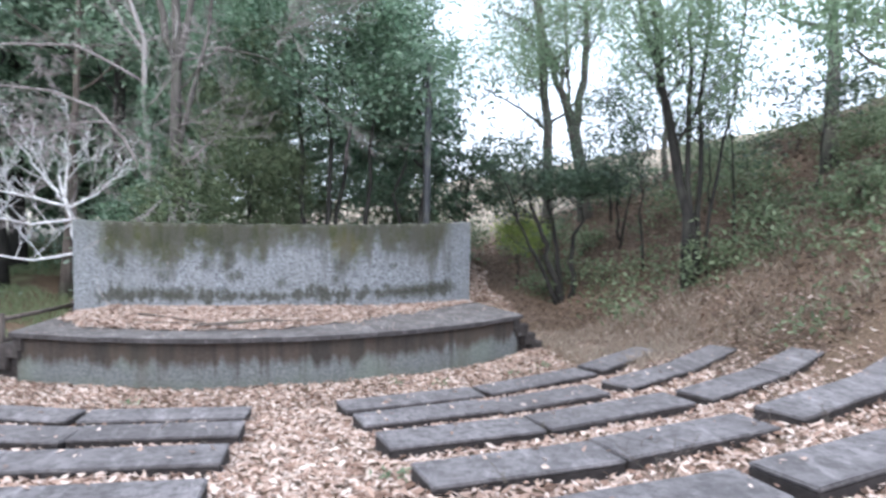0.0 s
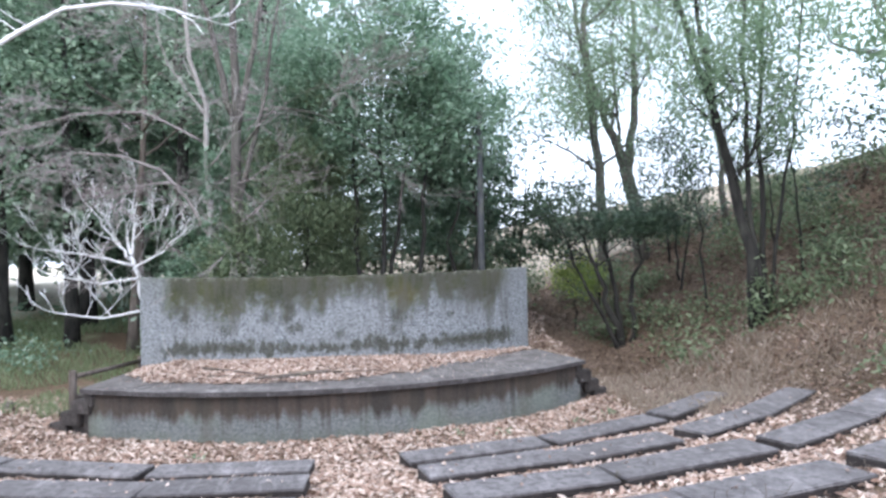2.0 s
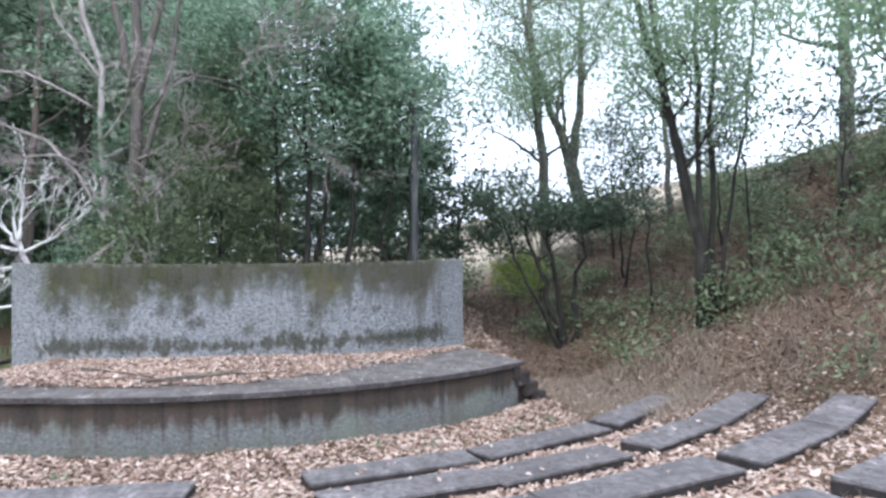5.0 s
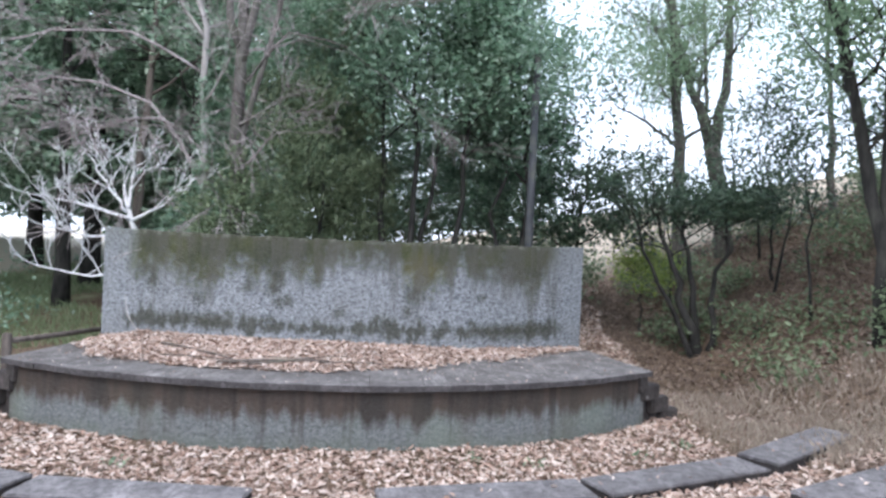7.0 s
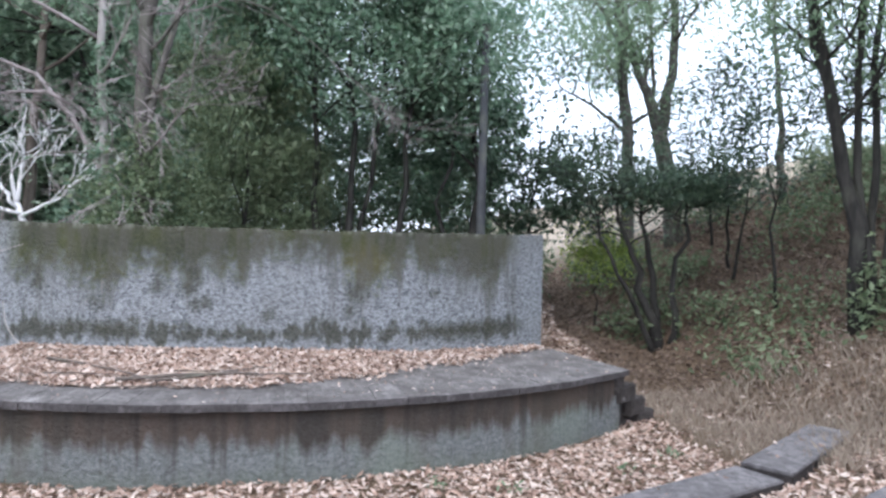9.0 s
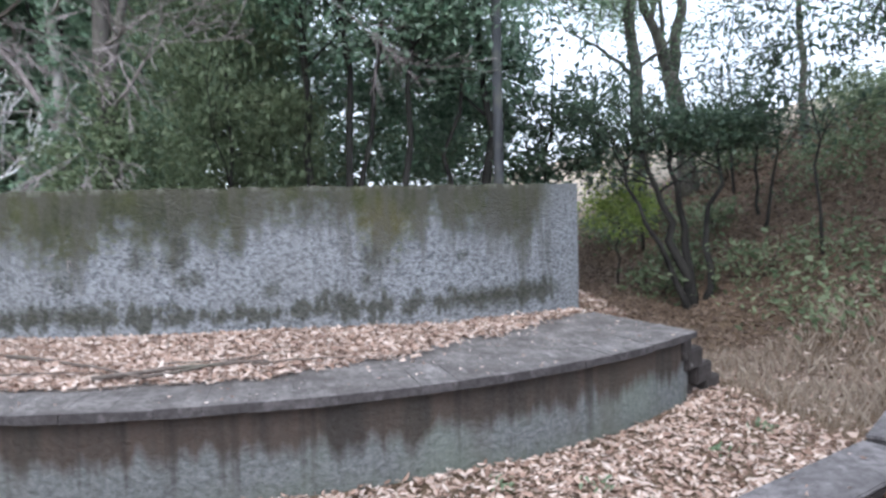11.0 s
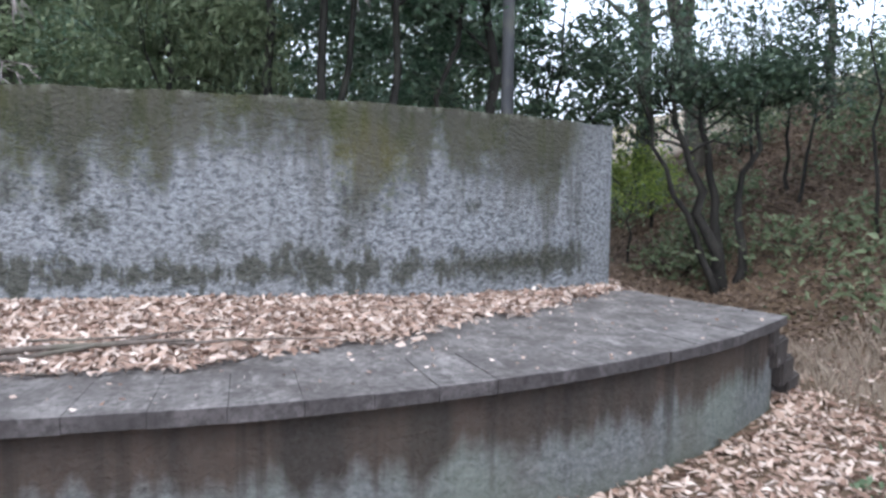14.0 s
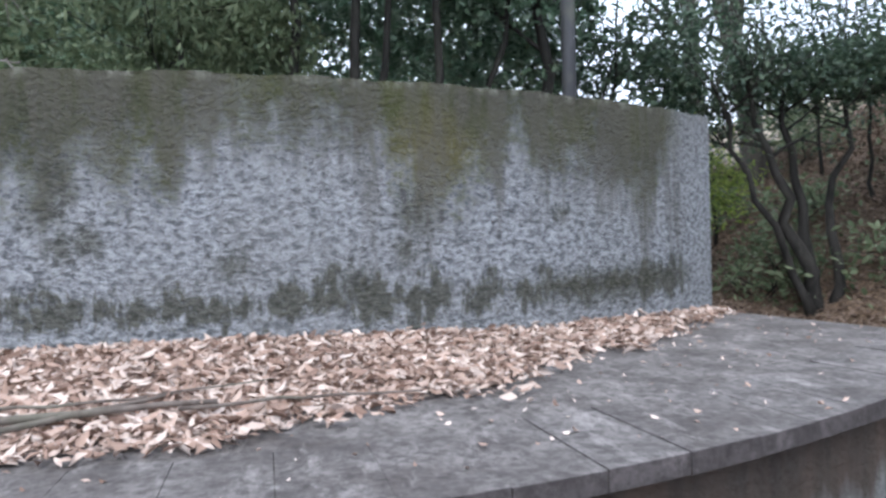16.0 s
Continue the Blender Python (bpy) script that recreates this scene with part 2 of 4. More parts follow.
def ground_material():
    """Woodland earth: brown litter mould, grass to the west, a pale sandy lot far off."""
    n = Nodes("woodland_earth", 0.95, 0.1)
    fine = n.noise(22, 6, 0.7)
    c = n.mix(n.ramp(fine, (0.35, 0.0), (0.68, 1.0)), (0.07, 0.05, 0.038), (0.26, 0.19, 0.14))
    c = n.mix(n.ramp(n.noise(0.55, 5, 0.6), (0.42, 0.0), (0.66, 0.7)), c, (0.1, 0.075, 0.05))
    grass = n.mix(n.ramp(n.noise(6, 5, 0.7), (0.35, 0.0), (0.65, 1.0)), (0.12, 0.15, 0.085), (0.34, 0.35, 0.23))
    west = n.math("ADD", n.math("MULTIPLY", n.axis(0), -0.3), n.math("MULTIPLY", n.noise(0.6, 5), 1.4))
    c = n.mix(n.ramp(n.math("SUBTRACT", west, 2.2), (0.3, 0.0), (0.6, 0.9)), c, grass)
    far = n.math("ADD", n.math("MULTIPLY", n.axis(1), 0.07), n.math("MULTIPLY", n.axis(0), -0.3))
    far = n.math("ADD", far, n.math("MULTIPLY", n.noise(0.2, 3), 0.6))
    c = n.mix(n.ramp(n.math("SUBTRACT", far, 4.0), (0.3, 0.0), (0.5, 1.0)), c, (0.55, 0.5, 0.42))
    back = n.math("ADD", n.math("MULTIPLY", n.axis(1), 0.1), n.math("MULTIPLY", n.math("SUBTRACT", n.noise(0.4, 4), 0.5), 0.6))
    east = n.ramp(n.math("MULTIPLY", n.axis(0), 0.1), (0.0, 0.0), (0.2, 1.0))
    dry = n.mix(n.ramp(fine, (0.35, 0.0), (0.65, 1.0)), (0.3, 0.25, 0.19), (0.5, 0.44, 0.36))
    c = n.mix(n.math("MULTIPLY", n.ramp(n.math("SUBTRACT", back, 1.9), (0.25, 0.0), (0.6, 0.9)), east), c, dry)
    n.colour(c)
    n.bump(fine, 0.8, 0.04)
    return n.mat


M_EARTH = ground_material()
M_WALL = roughcast_material("mossy_roughcast", 0.72, 2.28)
M_FRONT = stained_front_material("stained_roughcast")
M_COPING = slab_material("coping_concrete", (0.085, 0.079, 0.08), (0.275, 0.262, 0.26), (0.08, 0.07, 0.068), 1.7)
M_FLOOR = slab_material("stage_floor_concrete", (0.075, 0.069, 0.069), (0.285, 0.272, 0.268), (0.075, 0.063, 0.06), 1.7)
M_BENCH = slab_material("bench_concrete", (0.118, 0.112, 0.118), (0.25, 0.238, 0.247), (0.088, 0.081, 0.084))
# darker coping copy for upright faces: damp stain plus shade painted into the colour
M_COPING_EDGE = slab_material("damp_shaded_coping_edge", (0.05, 0.045, 0.047), (0.12, 0.11, 0.113), (0.04, 0.035, 0.035), 1.7)
M_STEP = slab_material("step_concrete", (0.045, 0.038, 0.037), (0.1, 0.088, 0.085), (0.032, 0.027, 0.025))
# bench sides: near-black copy of the bench concrete, shade painted into the colour
M_BENCH_SIDE = slab_material("shaded_bench_side", (0.026, 0.022, 0.023), (0.05, 0.043, 0.043), (0.02, 0.017, 0.017))
M_BARK = bark_material("grey_brown_bark", (0.06, 0.056, 0.052), (0.15, 0.14, 0.13))
M_DARKBARK = bark_material("dark_bark", (0.016, 0.0155, 0.015), (0.044, 0.042, 0.039), blotch=0.15)
M_PALEBARK = bark_material("pale_bark", (0.26, 0.24, 0.23), (0.45, 0.43, 0.42))
M_WHITEBARK = bark_material("bleached_twigs", (0.8, 0.8, 0.84), (0.9, 0.9, 0.93), blotch=0.0)
M_TWIG = bark_material("grey_twigs", (0.21, 0.185, 0.185), (0.39, 0.35, 0.35), blotch=0.0)
M_POLE = bark_material("grey_pole_paint", (0.05, 0.053, 0.06), (0.085, 0.09, 0.1), 0.6, 0.8)
M_LOG = bark_material("weathered_log", (0.07, 0.058, 0.052), (0.17, 0.145, 0.13))
M_LITTER = leaf_material("dry_leaf_litter", (0.17, 0.11, 0.085), (0.29, 0.195, 0.155), (0.46, 0.33, 0.27), (0.62, 0.5, 0.435), (0.76, 0.66, 0.6), (0.5, 0.385, 0.33), (0.33, 0.23, 0.185), rough=0.75, through=0.1, spec=0.25)
M_HILLLITTER = leaf_material("old_leaf_litter", (0.1, 0.073, 0.058), (0.175, 0.13, 0.105), (0.29, 0.226, 0.187), (0.14, 0.1, 0.082), rough=0.8, through=0.05, spec=0.2)
M_EVERGREEN = leaf_material("evergreen_leaves", (0.1, 0.185, 0.125), (0.21, 0.34, 0.235), (0.33, 0.48, 0.345), (0.48, 0.6, 0.5), rough=0.34, through=0.55, spec=0.6)
M_OLIVELEAF = leaf_material("drooping_olive_leaves", (0.09, 0.135, 0.075), (0.18, 0.24, 0.14), (0.29, 0.35, 0.22), (0.13, 0.18, 0.105), rough=0.5, through=0.45)
M_DARKLEAF = leaf_material("dark_shrub_leaves", (0.036, 0.07, 0.05), (0.07, 0.12, 0.08), (0.125, 0.185, 0.115), rough=0.38, through=0.3, spec=0.5)
M_LIGHTLEAF = leaf_material("light_green_leaves", (0.17, 0.27, 0.165), (0.27, 0.39, 0.25), (0.39, 0.51, 0.36), rough=0.5, through=0.62)
M_YELLOWLEAF = leaf_material("yellow_green_leaves", (0.15, 0.24, 0.07), (0.38, 0.5, 0.12), (0.56, 0.66, 0.19), (0.26, 0.37, 0.1), rough=0.5, through=0.55)
M_CONIFER = leaf_material("conifer_needles", (0.12, 0.2, 0.14), (0.26, 0.38, 0.27), (0.4, 0.53, 0.4), (0.52, 0.64, 0.52), rough=0.6, through=0.55)
M_GRASSDRY = leaf_material("dry_grass_blades", (0.24, 0.195, 0.155), (0.33, 0.275, 0.225), (0.42, 0.36, 0.3), rough=0.8, through=0.2, spec=0.15)
M_GRASS = leaf_material("green_grass_blades", (0.13, 0.19, 0.1), (0.24, 0.31, 0.17), (0.36, 0.4, 0.26), rough=0.7, through=0.35)


# ---- small mesh kit ----
class Geo:
    def __init__(self):
        self.v, self.f = [], []

    def add(self, verts, faces):
        k = len(self.v)
        self.v.extend(verts)
        self.f.extend([tuple(i + k for i in f) for f in faces])

    def tube(self, pts, radii, sides=6):
        """A tapered, closed tube along points."""
        pts = [Vector(p) for p in pts]
        side = None
        verts, faces = [], []
        for i, p in enumerate(pts):
            d = (pts[min(i + 1, len(pts) - 1)] - pts[max(i - 1, 0)]).normalized()
            a = (side - d * side.dot(d)) if side else d.orthogonal()
            a = (a if a.length > 1e-4 else d.orthogonal()).normalized()
            b, side = d.cross(a), a
            for k in range(sides):
                w = 2 * math.pi * k / sides
                verts.append(tuple(p + radii[i] * (math.cos(w) * a + math.sin(w) * b)))
        for i in range(len(pts) - 1):
            for k in range(sides):
                q = (k + 1) % sides
                faces.append((i * sides + k, i * sides + q, (i + 1) * sides + q, (i + 1) * sides + k))
        faces.append(tuple(range(sides - 1, -1, -1)))
        faces.append(tuple((len(pts) - 1) * sides + k for k in range(sides)))
        self.add(verts, faces)

    def mesh(self, name, smooth=False):
        me = bpy.data.meshes.new(name)
        me.from_pydata(self.v, [], self.f)
        if smooth:
            me.shade_smooth()
        me.update()
        return me


def part(name, data, material, parent=None, label=""):
    """One mesh object; data is a Geo, a bmesh or a mesh."""
    if isinstance(data, Geo):
        data = data.mesh(name)
    elif isinstance(data, bmesh.types.BMesh):
        bm, data = data, bpy.data.meshes.new(name)
        bm.to_mesh(data)
        bm.free()
    if not data.materials:
        data.materials.append(material)
    ob = new(name, data)
    if parent:
        ob.parent = parent
        ob.matrix_parent_inverse = Matrix.Translation(-parent.location)
    return tagged(ob, label) if label else ob


def thing(name, at, label, category, group="", kind=""):
    ob = new(name)
    ob.location = at
    ob.empty_display_size = 0.2
    return tagged(ob, label, category, group, kind)


def bevelled_box(size, bevel=0.01, wear=0.0, rng=None):
    """A box centred on its base, with rounded edges."""
    bm = bmesh.new()
    bmesh.ops.create_cube(bm, size=1.0, matrix=Matrix.Translation((0, 0, size[2] / 2)) @ Matrix.Diagonal((*size, 1)))
    bmesh.ops.bevel(bm, geom=bm.edges[:], offset=bevel, segments=2, affect="EDGES", clamp_overlap=True)
    if wear and rng:
        for v in bm.verts:
            v.co += Vector((rng.uniform(-wear, wear), rng.uniform(-wear, wear), rng.uniform(-wear, wear) * 0.5))
    return bm


def leaf_mesh(name, pos, size, rng, flat=0.0, fold=0.35, aspect=0.45, droop=0.0, plain=False):
    """Many folded, curled leaves in one mesh. flat 1: they lie; 0: they stand any way. plain: needle sprays of four corners."""
    n = len(pos)
    pos = np.asarray(pos, float)
    ang = rng.uniform(0, 2 * np.pi, n)
    tilt = rng.normal(0, 1.0, n) * (1 - flat) * 0.9 + rng.normal(0, 0.3, n) * flat - droop
    roll = rng.normal(0, 1.0, n) * (1 - flat) * 1.1 + rng.normal(0, 0.45, n) * flat
    d = np.stack([np.cos(ang) * np.cos(tilt), np.sin(ang) * np.cos(tilt), np.sin(tilt)], 1)
    s0 = np.stack([-np.sin(ang), np.cos(ang), np.zeros(n)], 1)
    nrm0 = np.cross(d, s0)
    s = s0 * np.cos(roll)[:, None] + nrm0 * np.sin(roll)[:, None]
    nrm = np.cross(d, s)
    ln = (size * rng.uniform(0.45, 1.5, n))[:, None]
    wd = ln * aspect * rng.uniform(0.75, 1.25, n)[:, None] * 0.5
    fo = wd * fold * rng.normal(1, 0.6, n)[:, None]
    curl = ln * (rng.normal(0.1, 0.12, n) * (0.4 + flat))[:, None]
    base, tip = pos - d * ln * 0.5 + nrm * curl * 0.5, pos + d * ln * 0.5 + nrm * curl
    if plain:
        v = np.stack([base, pos + s * wd + nrm * fo, tip, pos - s * wd + nrm * fo], 1).reshape(-1, 3)
        idx = (np.arange(n) * 4)[:, None]
        face, corners = np.concatenate([idx + [0, 2, 1], idx + [0, 3, 2]], 1).reshape(-1, 3), 3
    else:
        a, b = pos - d * ln * 0.14 - nrm * curl * 0.25, pos + d * ln * 0.2 - nrm * curl * 0.1
        v = np.stack([base, a + s * wd + nrm * fo, b + s * wd * 0.66 + nrm * fo * 0.7, tip, b - s * wd * 0.66 + nrm * fo * 0.7, a - s * wd + nrm * fo], 1).reshape(-1, 3)
        idx = (np.arange(n) * 6)[:, None]
        face, corners = np.concatenate([idx + [0, 3, 2, 1], idx + [0, 5, 4, 3]], 1).reshape(-1, 4), 4
    me = bpy.data.meshes.new(name)
    me.vertices.add(len(v))
    me.vertices.foreach_set("co", v.astype(np.float32).ravel())
    me.loops.add(face.size)
    me.loops.foreach_set("vertex_index", face.astype(np.int32).ravel())
    me.polygons.add(len(face))
    me.polygons.foreach_set("loop_start", np.arange(0, face.size, corners, dtype=np.int32))
    me.update(calc_edges=True)
    me.validate()
    return me


# ---- the plan ----
CX, CY = 0.06, 17.41          # centre of the stage front and of the seat rows
STAGE_R, STAGE_Z, STAGE_A0, STAGE_A1 = 7.09, 0.72, -30.0, 38.0
WCX, WCY, WALL_R, WALL_A0, WALL_A1 = -0.107, 19.157, 6.8, -26.7, 36.2
ROWS = [(8.97, 0.25), (10.2, 0.46), (11.45, 0.67), (12.7, 0.89), (13.9, 1.1)]


def polar(r, deg, cx=CX, cy=CY):
    a = radians(deg)
    return cx + r * math.sin(a), cy - r * math.cos(a)


def smooth(a, b, x):
    t = np.clip((x - a) / (b - a), 0, 1)
    return t * t * (3 - 2 * t)


def terrain(x, y):
    """Height of the ground: a shallow seating bowl, a bank to the east, gentle rises behind and to the west."""
    x, y = np.asarray(x, float), np.asarray(y, float)
    r = np.hypot(x - CX, y - CY)
    bowl = np.clip(0.17 * (r - 8.3), 0, 1.02) * (1 - smooth(11.5, 14.5, y))
    s = x - 6.1 - np.clip(13 - y, 0, 20) * 0.25
    bank = 0.58 * np.where(s > 0.8, s - 0.4, np.where(s > 0, s * s / 1.6, 0))
    bank = bank * (1 - 0.42 * smooth(15, 25, y))
    bank = np.where(bank > 3.7, 3.7 + 0.8 * (1 - np.exp(-(bank - 3.7) / 0.9)), bank)
    bank = bank + 0.38 * np.clip(x - 13.3, 0, 5) * (1 - smooth(15, 21, y)) * smooth(-2, 6, y)
    k = smooth(-8, 1, x)
    back = np.minimum(np.clip(y - 14, 0, 60) * (0.09 + 0.08 * k), 1.0 + 0.8 * k)
    west = np.clip(-x - 3.6, 0, 8) * 0.1
    return bowl + bank + back + west


def rough_terrain(x, y):
    z = terrain(x, y)
    x, y = np.asarray(x, float), np.asarray(y, float)
    return z + 0.02 * np.sin(1.7 * x + 0.6 * y) * np.sin(1.3 * y - 0.4 * x) + 0.015 * np.sin(3.9 * x + 1.1) * np.sin(4.3 * y)


def gz(x, y):
    return float(rough_terrain(x, y))


# ---- ground: one sheet to the horizon ----
def spread(lo, hi, step, far):
    near = np.arange(lo, hi + step / 2, step)
    out = np.array([1.0, 2.2, 4, 7, 12, 20, 35, 60, 110, 200, 400]) * far / 400
    return np.concatenate([lo - out[::-1], near, hi + out])


gx, gy = spread(-16, 20, 0.22, 400), spread(-4, 34, 0.22, 400)
GX, GY = np.meshgrid(gx, gy)
GZ = rough_terrain(GX, GY)
gv = np.stack([GX, GY, GZ], -1).reshape(-1, 3)
nx, ny = len(gx), len(gy)
ii, jj = np.meshgrid(np.arange(nx - 1), np.arange(ny - 1))
k0 = (jj * nx + ii).ravel()
me = bpy.data.meshes.new("ground")
me.from_pydata(gv.tolist(), [], np.stack([k0, k0 + 1, k0 + nx + 1, k0 + nx], 1).tolist())
me.shade_smooth()
tagged(part("ground", me, M_EARTH), "brown woodland earth strewn with dry fallen leaves", "ground", kind="structure")


# ---- stage ----
def stage_point(u, v, inset=0.0):
    """u from -1 to 1 along the front, v from 0 at the lip to 1 at the back wall."""
    t = (u + 1) / 2
    ox, oy = polar(STAGE_R - inset, STAGE_A0 + (STAGE_A1 - STAGE_A0) * t)
    ix, iy = polar(WALL_R - 0.12, WALL_A0 - 0.6 + (WALL_A1 - WALL_A0 + 1.2) * t, WCX, WCY)
    return ox + (ix - ox) * v, oy + (iy - oy) * v


def stage_solid(u0, u1, v0, v1, z0, z1, nu, nv, inset=0.0, wear=None):
    """A closed block cut out of the stage's plan."""
    g = Geo()
    us, vs = np.linspace(u0, u1, nu + 1), np.linspace(v0, v1, nv + 1)
    for z in (z1, z0):
        k = len(g.v)
        verts = [(*stage_point(u, v, inset), z) for v in vs for u in us]
        faces = []
        for j in range(nv):
            for i in range(nu):
                a = j * (nu + 1) + i
                q = (a, a + 1, a + nu + 2, a + nu + 1)
                faces.append(q if z == z1 else q[::-1])
        g.add(verts, faces)
    half = (nu + 1) * (nv + 1)
    rim = [i for i in range(nu + 1)] + [j * (nu + 1) + nu for j in range(1, nv + 1)]
    rim += [nv * (nu + 1) + i for i in range(nu - 1, -1, -1)] + [j * (nu + 1) for j in range(nv - 1, 0, -1)]
    for a, b in zip(rim, rim[1:] + rim[:1]):
        g.f.append((a, a + half, b + half, b))
    return g


stage = thing("stage", (CX, 11, 0), "bow-fronted concrete stage with stained roughcast front", "stage", kind="structure")
part("stage_front", stage_solid(-0.985, 0.985, 0.0, 0.99, -0.25, 0.65, 72, 4, inset=0.085), M_FRONT, stage, "grey roughcast with brown run-down stains")
part("stage_floor", stage_solid(-0.998, 0.998, 0.264, 1.0, 0.65, STAGE_Z - 0.004, 72, 8), M_FLOOR, stage, "dark weathered concrete floor")
COPINGS = 28
rng = random.Random(4)
for i in range(COPINGS):
    u0, u1 = -1 + 2 * i / COPINGS, -1 + 2 * (i + 1) / COPINGS
    lift = rng.uniform(-0.003, 0.004)
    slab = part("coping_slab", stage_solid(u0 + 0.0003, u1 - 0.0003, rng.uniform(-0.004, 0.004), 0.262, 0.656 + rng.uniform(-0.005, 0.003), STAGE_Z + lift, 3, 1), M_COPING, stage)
    # upright faces take the darker copy, which carries stain and painted shade
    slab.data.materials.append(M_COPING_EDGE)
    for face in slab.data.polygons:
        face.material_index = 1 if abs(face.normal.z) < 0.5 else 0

# back wall: bowed like the stage front
g = Geo()
NA, NZ = 110, 10
angs = np.linspace(WALL_A0, WALL_A1, NA + 1)


def wall_top(a):
    return 2.253 + 0.031 * ((a - 4.7) / 31.5) ** 2 + 0.006 * math.sin(a * 1.1) + 0.004 * math.sin(a * 3.7)


for rad in (WALL_R, WALL_R - 0.24):
    verts = []
    for j in range(NZ + 1):
        for a in angs:
            x, y = polar(rad, a, WCX, WCY)
            verts.append((x, y, -0.2 + (wall_top(a) + 0.2) * j / NZ))
    faces = []
    for j in range(NZ):
        for i in range(NA):
            a = j * (NA + 1) + i
            q = (a, a + 1, a + NA + 2, a + NA + 1)
            faces.append(q if rad == WALL_R else q[::-1])
    g.add(verts, faces)
half = (NA + 1) * (NZ + 1)
for i in range(NA):
    a = NZ * (NA + 1) + i
    g.f.append((a, a + 1, a + 1 + half, a + half))
for j in range(NZ):
    a = j * (NA + 1)
    g.f.append((a, a + NA + 1, a + NA + 1 + half, a + half))
    b = a + NA
    g.f.append((b, b + half, b + NA + 1 + half, b + NA + 1))
tagged(part("wall_stage_back", g, M_WALL), "bowed grey roughcast wall with green-brown moss streaks", "wall", kind="structure")


# steps at both ends of the stage
def side_steps(sign):
    """Three stone steps running out along the bow of the front, hollow underneath."""
    deg = STAGE_A1 if sign > 0 else STAGE_A0
    cx, cy = polar(STAGE_R, deg)
    a = radians(deg)
    along = Vector((-math.sin(a), math.cos(a), 0))
    out = Vector((math.cos(a), math.sin(a), 0)) * sign
    ob = thing("stage_steps", (cx + out.x * 0.4, cy + 0.6, 0), "dark damp concrete steps at the stage's end", "steps", "stage steps")
    rng = random.Random(8)

    def block(name, o0, o1, a0, a1, z0, z1, material):
        bm = bevelled_box((o1 - o0, a1 - a0, z1 - z0), 0.016, 0.005, rng)
        c = Vector((cx, cy, z0)) + along * ((a0 + a1) / 2) + out * ((o0 + o1) / 2)
        bm.transform(Matrix(((out.x, along.x, 0, c.x), (out.y, along.y, 0, c.y), (0, 0, 1, c.z), (0, 0, 0, 1))))
        part(name, bm, material, ob)

    block("riser", -0.2, -0.025, 0.05, 1.0, 0.44, 0.66, M_STEP)
    for i, top in enumerate((0.53, 0.345, 0.16)):
        block("tread", -0.14 + 0.24 * i, 0.24 * (i + 1), 0.04, 1.0, top - 0.2, top, M_STEP)
        block("support", -0.3 + 0.2 * i, 0.24 * (i + 1) - 0.05, 0.14, 0.95, -0.2, top - 0.2, M_STEP)
    return ob


side_steps(1)
side_steps(-1)

# ---- seats: low straight concrete planks in five bowed rows ----
SEATS = [
    [(6.5, 17.8), (18.4, 30.8), (31.6, 44.2), (-11.4, -0.2), (-23.5, -12.1), (-35.0, -24.2)],
    [(6.3, 14.4), (14.6, 23.1), (25.0, 32.5), (32.7, 43.8), (-8.3, 0.0), (-17.0, -8.5), (-27.0, -18.5)],
    [(6.05, 13.0), (13.2, 22.2), (23.5, 31.8), (32.0, 40.8), (-8.2, -0.1), (-16.5, -8.4), (-26.0, -18.0)],
    [(5.9, 12.1), (12.2, 19.2), (20.6, 28.9), (29.1, 36.5), (-7.3, -0.1), (-15.0, -7.5), (-23.5, -16.5)],
    [(5.9, 12.6), (13.25, 20.0), (20.2, 27.0), (-7.0, -0.1), (-14.2, -7.2)],
]
rng = random.Random(12)
fallen = []
for (r, top), row in zip(ROWS, SEATS):
    for a0, a1 in row:
        mid = (a0 + a1) / 2
        length = 2 * r * math.sin(radians(a1 - a0) / 2) + 0.02
        x, y = polar(r * math.cos(radians(a1 - a0) / 2) + 0.01, mid)
        base = min(gz(x + dx, y + dy) for dx in (-0.5, 0, 0.5) for dy in (-0.4, 0, 0.4))
        z = top + rng.uniform(-0.012, 0.012)
        seat = thing("bench", (x, y, z - 0.3), "low grey concrete plank bench set among dry leaves", "bench", "benches in bowed rows")
        m = pose(x, y, 0, rng.uniform(-0.6, 0.6), rng.uniform(-0.5, 0.5), mid)
        bm = bevelled_box((length, 0.44, 0.03), 0.01, 0.003, rng)
        bm.transform(Matrix.Translation((0, 0, z - 0.03)) @ m)
        part("seat", bm, M_BENCH, seat)
        # body below the seat, darkened by its colour to look shaded
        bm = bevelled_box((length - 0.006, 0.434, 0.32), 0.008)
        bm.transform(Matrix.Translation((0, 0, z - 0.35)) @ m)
        part("base", bm, M_BENCH_SIDE, seat, "concrete side with shade put into its dark colour")
        for k in range(rng.randint(3, 16)):
            fallen.append(m @ Vector((rng.uniform(-0.5, 0.5) * length, 0.2 - 0.38 * rng.random() ** 1.7, z + 0.012)))


# ---- trees ----
def wander(p, d, length, r0, r1, segs, rng, wob=0.12, lift=0.0):
    """Points and radii of a bending limb."""
    pts, rad, ways = [Vector(p)], [r0], [Vector(d).normalized()]
    d = Vector(d).normalized()
    for i in range(segs):
        d = (d + Vector((rng.gauss(0, wob), rng.gauss(0, wob), rng.gauss(0, wob) + lift))).normalized()
        pts.append(pts[-1] + d * (length / segs))
        rad.append(r0 + (r1 - r0) * (i + 1) / segs)
        ways.append(d)
    return pts, rad, ways


